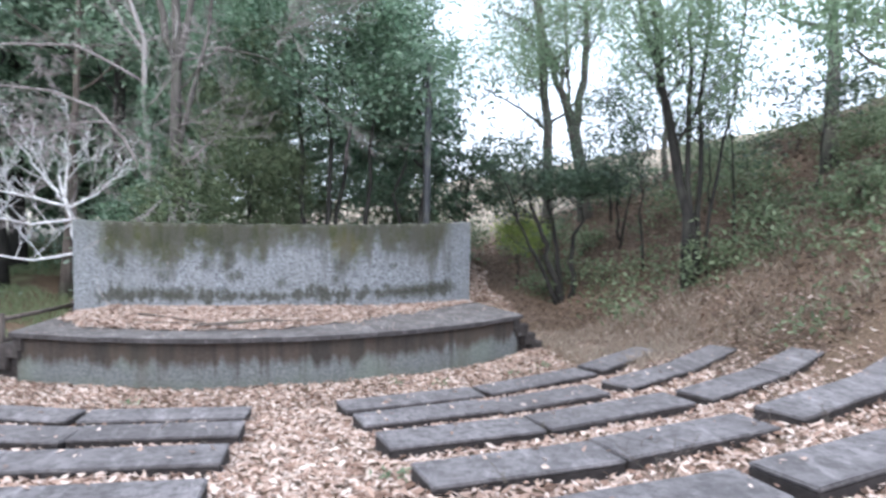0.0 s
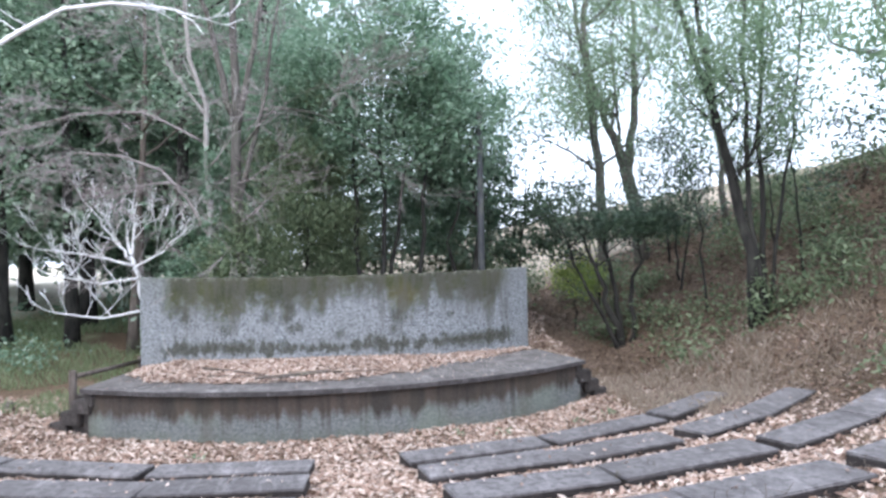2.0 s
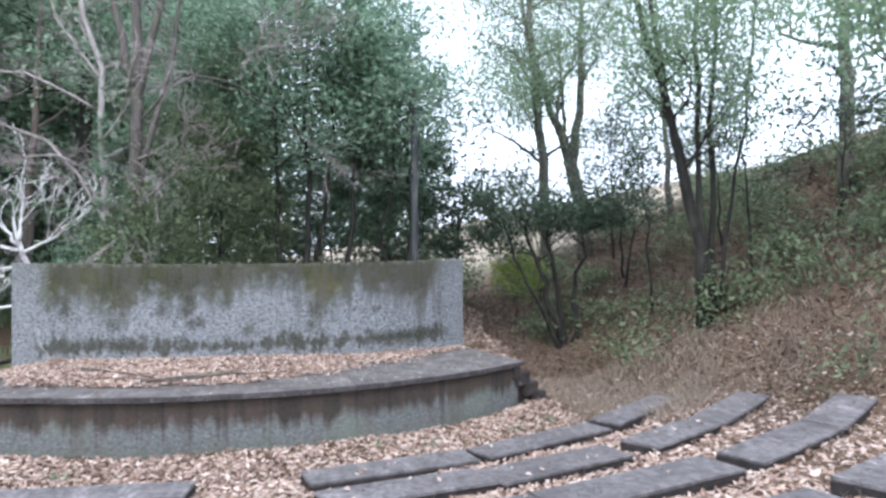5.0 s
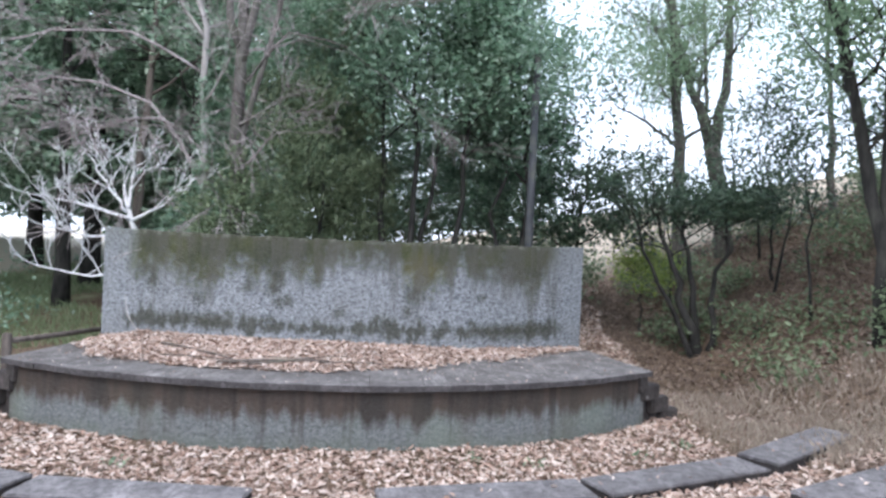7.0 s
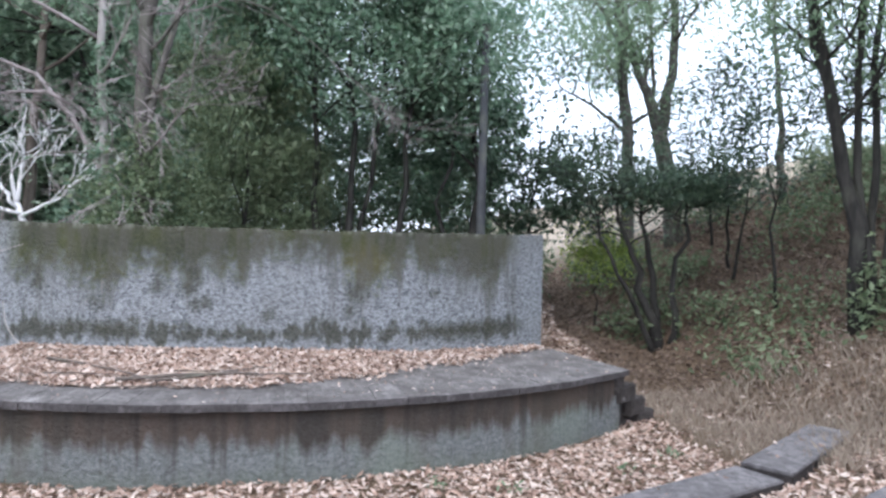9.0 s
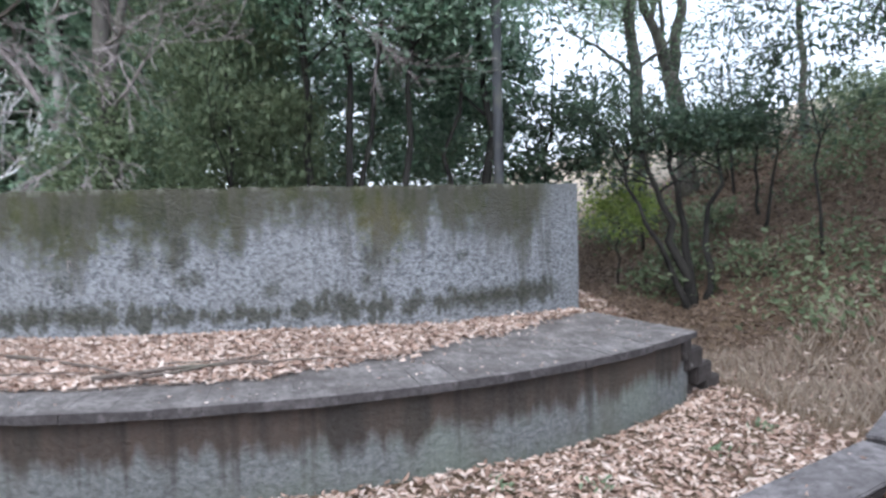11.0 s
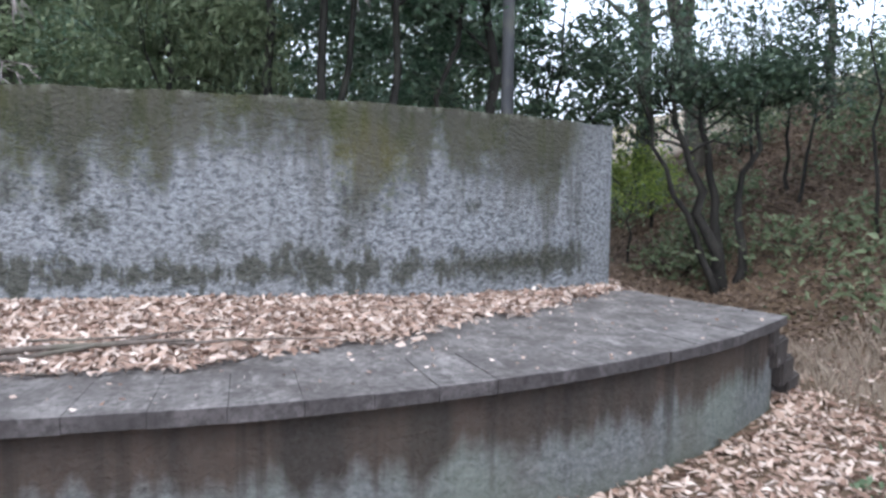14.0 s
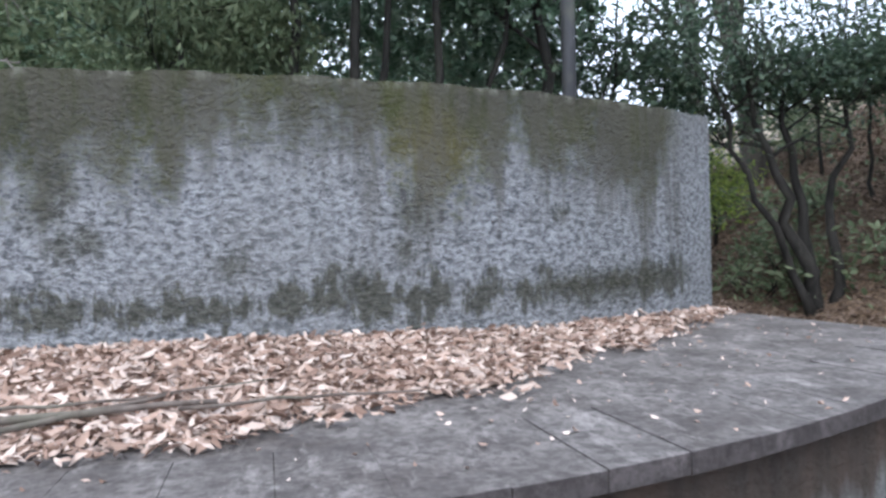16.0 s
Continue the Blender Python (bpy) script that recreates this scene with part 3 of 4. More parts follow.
def fork(geo, p, d, length, r, depth, rng, tips, wob=0.12, lift=0.05, kids=3, angle=0.6, shrink=0.66, sides=5, least=0.006):
    """A limb with its side limbs, down to twigs."""
    pts, rad, ways = wander(p, d, length, r, max(least, r * 0.5), 5 if depth > 1 else 3, rng, wob, lift)
    geo.tube(pts, rad, sides if r > 0.02 else 4 if r > 0.008 else 3)
    tips.append(pts[-1])
    if depth == 0:
        tips.append(pts[len(pts) // 2])
        return
    for k in range(kids):
        i = rng.randint(max(1, len(pts) // 3), len(pts) - 1) if k else len(pts) - 1
        w = ways[i]
        side = Vector((rng.gauss(0, 1), rng.gauss(0, 1), rng.gauss(0, 0.7)))
        side = (side - w * side.dot(w)).normalized()
        a = angle * rng.uniform(0.6, 1.4)
        fork(geo, pts[i], w * math.cos(a) + side * math.sin(a), length * shrink * rng.uniform(0.7, 1.2), max(least, rad[i] * 0.68), depth - 1, rng, tips, wob, lift, kids, angle, shrink, sides, least)


def along_path(points, n):
    """n + 1 points evenly spread along a polyline."""
    pts = [Vector(p) for p in points]
    run = [0.0]
    for p, q in zip(pts, pts[1:]):
        run.append(run[-1] + (q - p).length)
    out = []
    for i in range(n + 1):
        d = run[-1] * i / n
        k = min(len(pts) - 2, max(j for j in range(len(pts)) if run[j] <= d + 1e-6))
        out.append(pts[k].lerp(pts[k + 1], (d - run[k]) / max(1e-6, run[k + 1] - run[k])))
    return out


def tree(name, label, category, base, top, r0, bark, rng, limbs=6, limb_len=1.6, start=0.45, depth=2, leaf=None, leaf_n=0, leaf_size=0.09,
         puff=0.3, blobs=(), lean_wob=0.03, lift=0.06, group="", stems=None, kids=3, aspect=0.45, angle=0.6, foot=True, least=0.006, trunk_bark=None, limb_r=0.5, bend=0.0,
         paths=None, rise=(0.25, 0.8), droop=0.2, plain=False, level=0.4, wob=0.12):
    """A tree: a trunk or several, each limb a part, and a crown of leaves round the twigs and in clumps.
    paths: bent stems, each (points, radius at its foot, radius at its tip, limbs); a foot at height None stands in the ground."""
    bx, by = base
    z = gz(bx, by)
    ob = thing(name, (bx, by, z), label, category, group)
    tips, shafts = [], []
    n = 9
    if paths:
        for points, ra, rb, count in paths:
            points = [(x, y, gz(x, y) - 0.15 if h is None else h) for x, y, h in points]
            pts = [p + Vector((rng.gauss(0, 1), rng.gauss(0, 1), 0)) * lean_wob * (0 < i < n) for i, p in enumerate(along_path(points, n))]
            shafts.append((pts, [ra + (rb - ra) * i / n for i in range(n + 1)], count))
    else:
        for (sx, sy, tx, ty, tz, sr) in (stems or [(0, 0, top[0] - bx, top[1] - by, top[2], r0)]):
            p0, p1 = Vector((bx + sx, by + sy, gz(bx + sx, by + sy) - 0.15)), Vector((bx + tx, by + ty, tz))
            pts = []
            for i in range(n + 1):
                t = i / n
                off = Vector((rng.gauss(0, 1), rng.gauss(0, 1), 0)) * lean_wob * (1 if 0 < i else 0)
                pts.append(p0.lerp(p1, t) + off + Vector((0, 0, 4 * bend * t * (1 - t))))
            shafts.append((pts, [sr * (1.0 - 0.72 * i / n) * (1.25 if i == 0 and foot else 1) for i in range(n + 1)], limbs))
    for pts, rad, count in shafts:
        g = Geo()
        g.tube(pts, rad, 9 if rad[0] > 0.05 else 6)
        part("trunk" if len(shafts) == 1 else "stem", g.mesh("trunk", True), trunk_bark or bark, ob)
        for k in range(count + 1):
            g = Geo()
            if k < count:
                t = start + (1 - start) * (k + rng.random()) / count
                i = min(n - 1, int(t * n))
                p = pts[i].lerp(pts[i + 1], t * n - i)
                a = rng.uniform(0, 2 * math.pi)
                d = Vector((math.cos(a), math.sin(a), rng.uniform(*rise)))
                fork(g, p, d, limb_len * rng.uniform(0.6, 1.2) * (1.15 - 0.5 * t), max(least, rad[i] * limb_r), depth, rng, tips, wob, lift=lift, kids=kids, angle=angle, least=least)
            else:
                fork(g, pts[-1], pts[-1] - pts[-2], limb_len * 0.7, rad[-1], depth, rng, tips, wob, lift=lift, kids=kids, angle=angle, least=least)
            part("limb", g.mesh("limb", True), bark, ob)
    if leaf:
        nr = np.random.default_rng(rng.randint(0, 10 ** 6))
        pos = []
        if tips and leaf_n:
            tp = np.array([tuple(p) for p in tips])
            pos.append(tp[nr.integers(0, len(tp), leaf_n)] + nr.normal(0, puff, (leaf_n, 3)) * (1, 1, 0.75))
        for (cx, cy, cz, ax, ay, az, clumps, per, rad) in blobs:
            pos.append(clump_points(nr, (cx, cy, cz), (ax, ay, az), clumps, per, rad))
        part("crown", leaf_mesh("crown", np.concatenate(pos), leaf_size, nr, aspect=aspect, droop=droop, flat=0.1 if leaf is M_LIGHTLEAF else level, plain=plain or leaf is M_CONIFER), leaf, ob)
    return ob


def clump_points(nr, centre, axes, clumps, per, rad):
    """Leaf places in uneven clumps through an ellipsoid, mostly in its outer half."""
    d = nr.normal(0, 1, (clumps, 3))
    d /= np.linalg.norm(d, axis=1)[:, None]
    c = np.array(centre) + d * (nr.uniform(0.25, 1, clumps) ** 0.45)[:, None] * np.array(axes)
    size = rad * nr.uniform(0.5, 1.5, clumps)
    pos = np.repeat(c, per, 0) + nr.normal(0, 1, (clumps * per, 3)) * np.repeat(size, per)[:, None] * (1, 1, 0.6)
    return pos


# the large evergreen behind the stage, several stems
rng = random.Random(21)
tree("evergreen_tree", "dense dark green broadleaf evergreen with many stems", "tree", (1.0, 15.6), None, 0.1, M_DARKBARK, rng, limbs=6, limb_len=1.35, start=0.55, depth=2,
     leaf=M_EVERGREEN, leaf_n=20000, leaf_size=0.096, puff=0.3, lean_wob=0.05,
     stems=[(-0.3, 0, -0.45, 0.2, 6.4, 0.08), (0.1, -0.3, 0.25, 0.1, 7.2, 0.075), (0.2, 0.1, 0.9, 0.2, 6.9, 0.06), (0.98, 0, 1.3, 0.2, 6.8, 0.07), (1.5, 0.4, 2.2, 0.5, 6.2, 0.06), (2.3, 0.35, 2.35, 0.5, 5.6, 0.11)],
     blobs=[(1.1, 16.1, 6.8, 2.2, 1.6, 1.8, 230, 100, 0.22), (2.9, 16.3, 5.7, 1.5, 1.3, 1.3, 150, 95, 0.22), (-0.3, 16.5, 5.6, 1.1, 1.1, 1.4, 100, 95, 0.22),
            (1.3, 16.9, 4.6, 2.3, 0.8, 1.0, 120, 90, 0.22), (3.5, 16.7, 4.2, 0.8, 0.8, 0.8, 46, 70, 0.2), (1.5, 17.3, 3.3, 1.7, 0.6, 0.9, 90, 80, 0.2), (3.3, 17.2, 3.2, 0.9, 0.6, 0.8, 46, 75, 0.18), (-0.9, 16.8, 6.6, 1.2, 1.0, 1.5, 80, 95, 0.24)])
tree("evergreen_tree", "slender evergreen with drooping olive green foliage", "tree", (-0.5, 15.6), (-0.4, 15.7, 5.2), 0.05, M_DARKBARK, rng, limbs=12, limb_len=1.0, start=0.25, depth=2, level=0.0,
     leaf=M_OLIVELEAF, leaf_n=9000, leaf_size=0.1, puff=0.22, lift=-0.08, aspect=0.25, droop=0.7, blobs=[(-0.5, 15.7, 3.4, 0.95, 0.6, 1.4, 90, 80, 0.16), (0.2, 16.0, 3.0, 0.7, 0.5, 1.0, 45, 70, 0.15)])
tree("evergreen_tree", "low dark evergreen with drooping branches beside the pole", "tree", (4.4, 17.0), (4.8, 17.0, 4.2), 0.06, M_DARKBARK, rng, limbs=9, limb_len=1.3, start=0.3, depth=2,
     leaf=M_DARKLEAF, leaf_n=3600, leaf_size=0.105, puff=0.2, blobs=[(4.8, 16.9, 3.1, 1.2, 0.8, 0.8, 96, 50, 0.17), (5.6, 17.2, 4.0, 0.9, 0.7, 0.4, 14, 40, 0.16), (3.9, 17.3, 4.3, 0.7, 0.6, 0.7, 34, 50, 0.16)])
tree("evergreen_tree", "small light green evergreen sapling behind the wall", "tree", (-1.75, 14.0), (-1.75, 14.1, 2.9), 0.03, M_DARKBARK, rng, limbs=8, limb_len=0.6, start=0.25, depth=1,
     leaf=M_OLIVELEAF, leaf_n=3600, leaf_size=0.075, puff=0.2, blobs=[(-1.75, 14.0, 2.6, 0.55, 0.4, 0.6, 45, 35, 0.15), (-1.0, 14.3, 2.5, 0.5, 0.35, 0.4, 24, 35, 0.14)])

# bare trees behind the wall's west end
tree("bare_tree", "tall leafless forked tree with fine grey twigs", "tree", (-1.68, 14.5), None, 0.13, M_TWIG, rng, limb_len=1.5, start=0.35, depth=4, lift=0.0, kids=3, angle=0.42, trunk_bark=M_BARK, limb_r=0.22, least=0.0045, lean_wob=0.025, rise=(0.0, 0.7),
     paths=[([(-1.68, 14.5, None), (-1.7, 14.5, 2.8), (-1.72, 14.5, 5.7), (-1.78, 14.5, 8.9)], 0.16, 0.05, 6),
            ([(-1.72, 14.5, 5.3), (-2.05, 14.5, 6.5), (-2.4, 14.5, 8.0), (-2.6, 14.5, 9.2)], 0.075, 0.03, 4),
            ([(-1.71, 14.5, 5.1), (-1.35, 14.5, 6.8), (-1.1, 14.5, 8.0), (-0.9, 14.5, 9.0)], 0.075, 0.03, 3),
            ([(-1.7, 14.5, 3.3), (-1.55, 14.45, 4.1), (-1.22, 14.4, 5.4), (-0.99, 14.4, 6.85), (-0.8, 14.4, 8.0)], 0.06, 0.02, 4),
            ([(-1.71, 14.5, 4.7), (-0.9, 14.2, 5.55), (-0.1, 14.1, 5.4), (0.5, 14.1, 5.0)], 0.028, 0.008, 5)])
tree("bare_tree", "leaning leafless sapling with spreading grey twigs", "tree", (-1.9, 14.6), None, 0.05, M_TWIG, rng, limb_len=1.3, start=0.35, depth=4, lift=-0.015, lean_wob=0.025, angle=0.36, limb_r=0.28, least=0.0045, rise=(-0.15, 0.3),
     paths=[([(-1.75, 14.6, None), (-2.3, 14.5, 3.28), (-2.78, 14.5, 4.05), (-3.31, 14.5, 4.5), (-4.43, 14.4, 4.75), (-5.4, 14.3, 4.4)], 0.055, 0.012, 11),
            ([(-2.7, 14.5, 3.95), (-3.0, 14.4, 4.1), (-3.4, 14.3, 4.05), (-4.1, 14.2, 3.75)], 0.028, 0.009, 5),
            ([(-2.35, 14.45, 4.9), (-3.4, 14.3, 5.45), (-4.6, 14.2, 5.4), (-5.8, 14.1, 5.0)], 0.028, 0.009, 8)])
tree("ivy_tree", "slender pale trunk wrapped in green ivy", "tree", (-2.25, 14.4), None, 0.065, M_PALEBARK, rng, limb_len=1.5, start=0.5, depth=3, leaf=M_EVERGREEN, leaf_n=0, leaf_size=0.065, lift=0.02, lean_wob=0.02, limb_r=0.4,
     paths=[([(-2.2, 14.4, None), (-2.21, 14.4, 3.8), (-2.27, 14.4, 5.74), (-2.63, 14.4, 6.83), (-2.64, 14.4, 8.4)], 0.075, 0.035, 5), ([(-2.25, 14.4, 5.4), (-2.95, 14.4, 6.4), (-3.15, 14.4, 7.0)], 0.035, 0.015, 3)],
     blobs=[(-2.22, 14.35, 3.3, 0.1, 0.1, 2.0, 70, 24, 0.06)])
tree("white_shrub", "leafless shrub with bleached white branches", "shrub", (-4.15, 17.2), None, 0.06, M_WHITEBARK, rng, limb_len=0.7, start=0.25, depth=3, lift=0.08, lean_wob=0.03, kids=2, angle=0.45, least=0.0085, limb_r=0.55, rise=(0.2, 1.1), wob=0.07,
     paths=[([(-4.12, 17.2, None), (-4.3, 17.2, 1.5), (-4.41, 17.2, 2.06), (-4.57, 17.2, 2.7)], 0.07, 0.05, 0),
            ([(-4.57, 17.2, 2.65), (-4.5, 17.2, 3.3), (-4.52, 17.2, 3.9)], 0.042, 0.018, 7),
            ([(-4.55, 17.2, 2.6), (-5.0, 17.1, 3.2), (-5.3, 17.1, 3.7)], 0.04, 0.016, 7),
            ([(-4.5, 17.2, 2.45), (-3.9, 17.2, 2.8), (-3.5, 17.2, 3.15)], 0.036, 0.014, 5),
            ([(-4.5, 17.2, 2.5), (-5.4, 17.0, 2.75), (-6.4, 17.0, 2.9)], 0.04, 0.014, 9),
            ([(-4.45, 17.2, 2.2), (-5.2, 17.0, 2.1), (-6.1, 16.9, 2.3)], 0.034, 0.013, 7),
            ([(-4.3, 17.2, 1.45), (-5.2, 17.0, 1.3), (-6.2, 16.9, 1.5)], 0.034, 0.013, 5)])
tree("bare_tree", "leafless tree with pale branches reaching overhead", "tree", (-9.5, 13.0), (-2.78, 13.0, 7.04), 0.075, M_WHITEBARK, rng, lean_wob=0.07, limbs=5, limb_len=1.2, start=0.6, depth=2, lift=0.0, angle=0.4, least=0.009, limb_r=0.3, bend=1.85)

tree("conifer", "dark bare trunk standing in the grass beside the stage", "tree", (-6.1, 17.7), (-6.2, 17.8, 9.0), 0.17, M_DARKBARK, rng, limbs=8, limb_len=1.6, start=0.5, depth=1, leaf=M_CONIFER, leaf_n=2500, leaf_size=0.16, puff=0.4)
tree("conifer", "brown trunk close behind the end of the wall", "tree", (-4.62, 17.3), (-4.3, 17.8, 8.5), 0.13, M_LOG, rng, limbs=8, limb_len=1.5, start=0.55, depth=1, leaf=M_CONIFER, leaf_n=2200, leaf_size=0.16, puff=0.4)

# trees on the eastern bank
tree("bank_tree", "forked tree with thin light green foliage on the crest", "tree", (9.1, 20.2), None, 0.2, M_BARK, rng, limb_len=1.7, start=0.5, depth=3, leaf=M_LIGHTLEAF, leaf_n=21000, leaf_size=0.085, puff=0.42, lean_wob=0.03, limb_r=0.4,
     paths=[([(9.2, 20.2, None), (9.08, 20.2, 3.8), (8.72, 20.2, 5.1)], 0.24, 0.19, 0),
            ([(8.75, 20.2, 4.9), (7.95, 20.2, 7.0), (7.5, 20.2, 8.5), (7.3, 20.2, 9.8)], 0.13, 0.05, 6),
            ([(8.78, 20.2, 4.8), (9.08, 20.2, 6.9), (9.11, 20.2, 8.6), (9.1, 20.2, 9.8)], 0.15, 0.06, 6),
            ([(8.7, 20.2, 5.0), (8.58, 20.2, 6.0), (8.4, 20.2, 8.6)], 0.065, 0.03, 4)])
tree("bank_tree", "slender tree with thin light green foliage", "tree", (8.05, 20.2), None, 0.16, M_BARK, rng, limb_len=1.6, start=0.45, depth=3, leaf=M_LIGHTLEAF, leaf_n=15000, leaf_size=0.085, puff=0.42, lean_wob=0.03, limb_r=0.4,
     paths=[([(8.05, 20.2, None), (7.99, 20.2, 3.8), (7.75, 20.2, 6.5), (7.53, 20.2, 9.5)], 0.18, 0.09, 8), ([(7.85, 20.2, 5.0), (7.0, 20.1, 5.6), (6.2, 20.0, 5.9)], 0.06, 0.02, 4)])
tree("bank_tree", "cluster of slim dark trunks with feathery light foliage", "tree", (8.2, 12.9), None, 0.07, M_DARKBARK, rng, limb_len=1.3, start=0.42, depth=2, leaf=M_LIGHTLEAF, leaf_n=20000, leaf_size=0.08, puff=0.32, lean_wob=0.03, limb_r=0.4,
     paths=[([(8.2, 12.9, None), (8.2, 12.9, 2.3), (7.75, 12.9, 4.2), (7.03, 12.9, 6.5), (6.6, 12.9, 7.7)], 0.11, 0.05, 6),
            ([(8.32, 13.0, None), (8.2, 13.0, 2.9), (7.6, 13.1, 5.2), (7.3, 13.1, 7.2)], 0.1, 0.045, 5),
            ([(8.3, 12.8, None), (8.3, 12.8, 2.0), (8.14, 12.9, 4.1), (8.07, 12.9, 6.3), (8.2, 12.9, 7.7)], 0.07, 0.03, 5),
            ([(8.45, 12.9, None), (8.42, 12.9, 4.6), (8.52, 12.9, 6.7), (8.6, 12.9, 7.7)], 0.065, 0.03, 5),
            ([(8.5, 13.0, None), (9.09, 12.9, 4.6), (9.43, 12.9, 7.6)], 0.04, 0.02, 4)])
tree("bank_tree", "straight grey tree with pale green leaves on the bank", "tree", (12.6, 14.2), (12.5, 14.2, 9.5), 0.2, M_BARK, rng, limbs=7, limb_len=2.1, start=0.55, depth=2, leaf=M_LIGHTLEAF, leaf_n=5500, leaf_size=0.12, puff=0.42)
tree("bank_tree", "tree with pale green leaves overhanging the benches", "tree", (10.8, 9.6), (9.6, 9.2, 7.0), 0.13, M_BARK, rng, limbs=9, limb_len=1.7, start=0.45, depth=2, leaf=M_LIGHTLEAF, leaf_n=8500, leaf_size=0.11, puff=0.36)
tree("bank_tree", "thin tree with sparse grey-green leaves on the crest", "tree", (11.0, 18.5), (10.6, 18.6, 9.0), 0.1, M_BARK, rng, limbs=7, limb_len=1.6, start=0.6, depth=3, leaf=M_LIGHTLEAF, leaf_n=1100, leaf_size=0.1, puff=0.4)
for (x, y, tx, ty, tz, r) in ((8.3, 14.8, 8.1, 14.9, 4.4, 0.032), (8.8, 17.0, 8.5, 17.0, 4.6, 0.035), (9.6, 13.3, 9.3, 13.3, 5.2, 0.032), (8.5, 16.5, 9.0, 16.6, 4.0, 0.035), (10.4, 15.5, 10.3, 15.6, 5.4, 0.032), (11.1, 12.8, 11.2, 12.8, 5.2, 0.035), (9.3, 18.6, 9.2, 18.6, 5.4, 0.035), (7.2, 18.5, 7.0, 18.6, 4.4, 0.032)):
    tree("sapling", "thin dark sapling growing from the leafy bank", "sapling", (x, y), (tx, ty, tz), r, M_DARKBARK, rng, limbs=5, limb_len=0.8, start=0.45, depth=2, leaf=M_DARKLEAF, leaf_n=1500, leaf_size=0.09, puff=0.26, group="saplings on the bank")
tree("dark_shrub", "dark evergreen shrub with leaning twisted stems", "shrub", (6.7, 15.7), None, 0.06, M_DARKBARK, rng, limbs=7, limb_len=0.8, start=0.72, depth=2, leaf=M_DARKLEAF, leaf_n=3600, leaf_size=0.072, puff=0.22, lean_wob=0.05,
     stems=[(0, 0, -0.8, 0, 2.9, 0.1), (0.05, 0.1, -0.35, 0.2, 3.3, 0.085), (0.15, 0, 0.5, 0.1, 3.3, 0.07), (-0.1, 0, -1.4, -0.1, 2.9, 0.06)],
     blobs=[(6.6, 15.7, 3.2, 1.2, 0.8, 0.28, 70, 70, 0.16), (7.4, 15.9, 3.2, 0.9, 0.7, 0.3, 50, 70, 0.16)])
tree("yellow_bush", "bright yellow-green bush at the foot of the bank", "bush", (6.1, 17.3), (6.1, 17.3, 2.3), 0.02, M_DARKBARK, rng, limbs=7, limb_len=0.5, start=0.6, depth=1, leaf=M_YELLOWLEAF, leaf_n=1100, leaf_size=0.075, puff=0.22,
     blobs=[(6.1, 17.2, 1.95, 0.62, 0.45, 0.5, 40, 42, 0.13)])
for (x, y, h, ax, n) in ((9.8, 19.6, 0.7, 1.0, 30), (11.6, 17.6, 0.8, 1.1, 32), (13.2, 16.0, 0.7, 1.1, 28), (11.2, 15.2, 0.6, 0.9, 24), (10.2, 13.3, 0.45, 0.8, 20), (12.8, 13.4, 0.6, 1.0, 26), (7.2, 19.6, 0.5, 1.0, 20), (12.4, 19.0, 0.8, 1.3, 36), (8.4, 12.5, 0.35, 0.6, 18), (9.3, 11.9, 0.35, 0.6, 16), (14.0, 13.0, 0.7, 1.1, 26), (12.0, 11.4, 0.45, 0.8, 20), (10.6, 20.6, 0.9, 1.3, 36), (14.4, 15.0, 0.8, 1.2, 30), (10.4, 11.0, 0.4, 0.7, 18), (7.0, 16.7, 0.2, 0.8, 12), (7.5, 15.3, 0.15, 0.6, 9), (6.5, 16.4, 0.12, 0.6, 9), (8.0, 17.6, 0.2, 0.8, 12)):
    rngb = random.Random(int(10 * (x + y)))
    tree("bank_bush", "low green bush among dead leaves on the bank", "bush", (x, y), (x, y, gz(x, y) + h), 0.02, M_DARKBARK, rngb, limbs=5, limb_len=0.5, start=0.2, depth=1,
         leaf=M_OLIVELEAF, leaf_n=260, leaf_size=0.1, puff=0.22, blobs=[(x, y, gz(x, y) + h, ax, 0.7, 0.45, n, 30, 0.17)], group="bushes on the bank")

# conifers and woodland edge to the north and west
for (x, y, h, r) in ((-3.8, 19.0, 12, 0.2), (-6.6, 20.0, 12, 0.22), (-9.0, 22.0, 13, 0.2), (-2.0, 21.0, 13, 0.2), (-12.0, 20.5, 12, 0.18), (-9.6, 15.5, 11, 0.2), (-13.5, 17.0, 12, 0.2), (-7.4, 17.4, 11, 0.17)):
    z0 = gz(x, y)
    blobs = [(x, y, z0 + 3.0 + k * 1.45, 2.1 - 0.1 * k, 1.8 - 0.1 * k, 0.8, 34, 45, 0.3) for k in range(6)]
    tree("conifer", "tall dark green conifer with a bare lower trunk", "tree", (x, y), (x + rng.uniform(-0.3, 0.3), y, z0 + h), r, M_DARKBARK, rng, limbs=14, limb_len=1.5, start=0.25, depth=1, leaf=M_CONIFER, leaf_n=3000, leaf_size=0.17, puff=0.35, blobs=blobs, lift=-0.03, aspect=0.35, group="conifers behind the stage")
nr = np.random.default_rng(5)
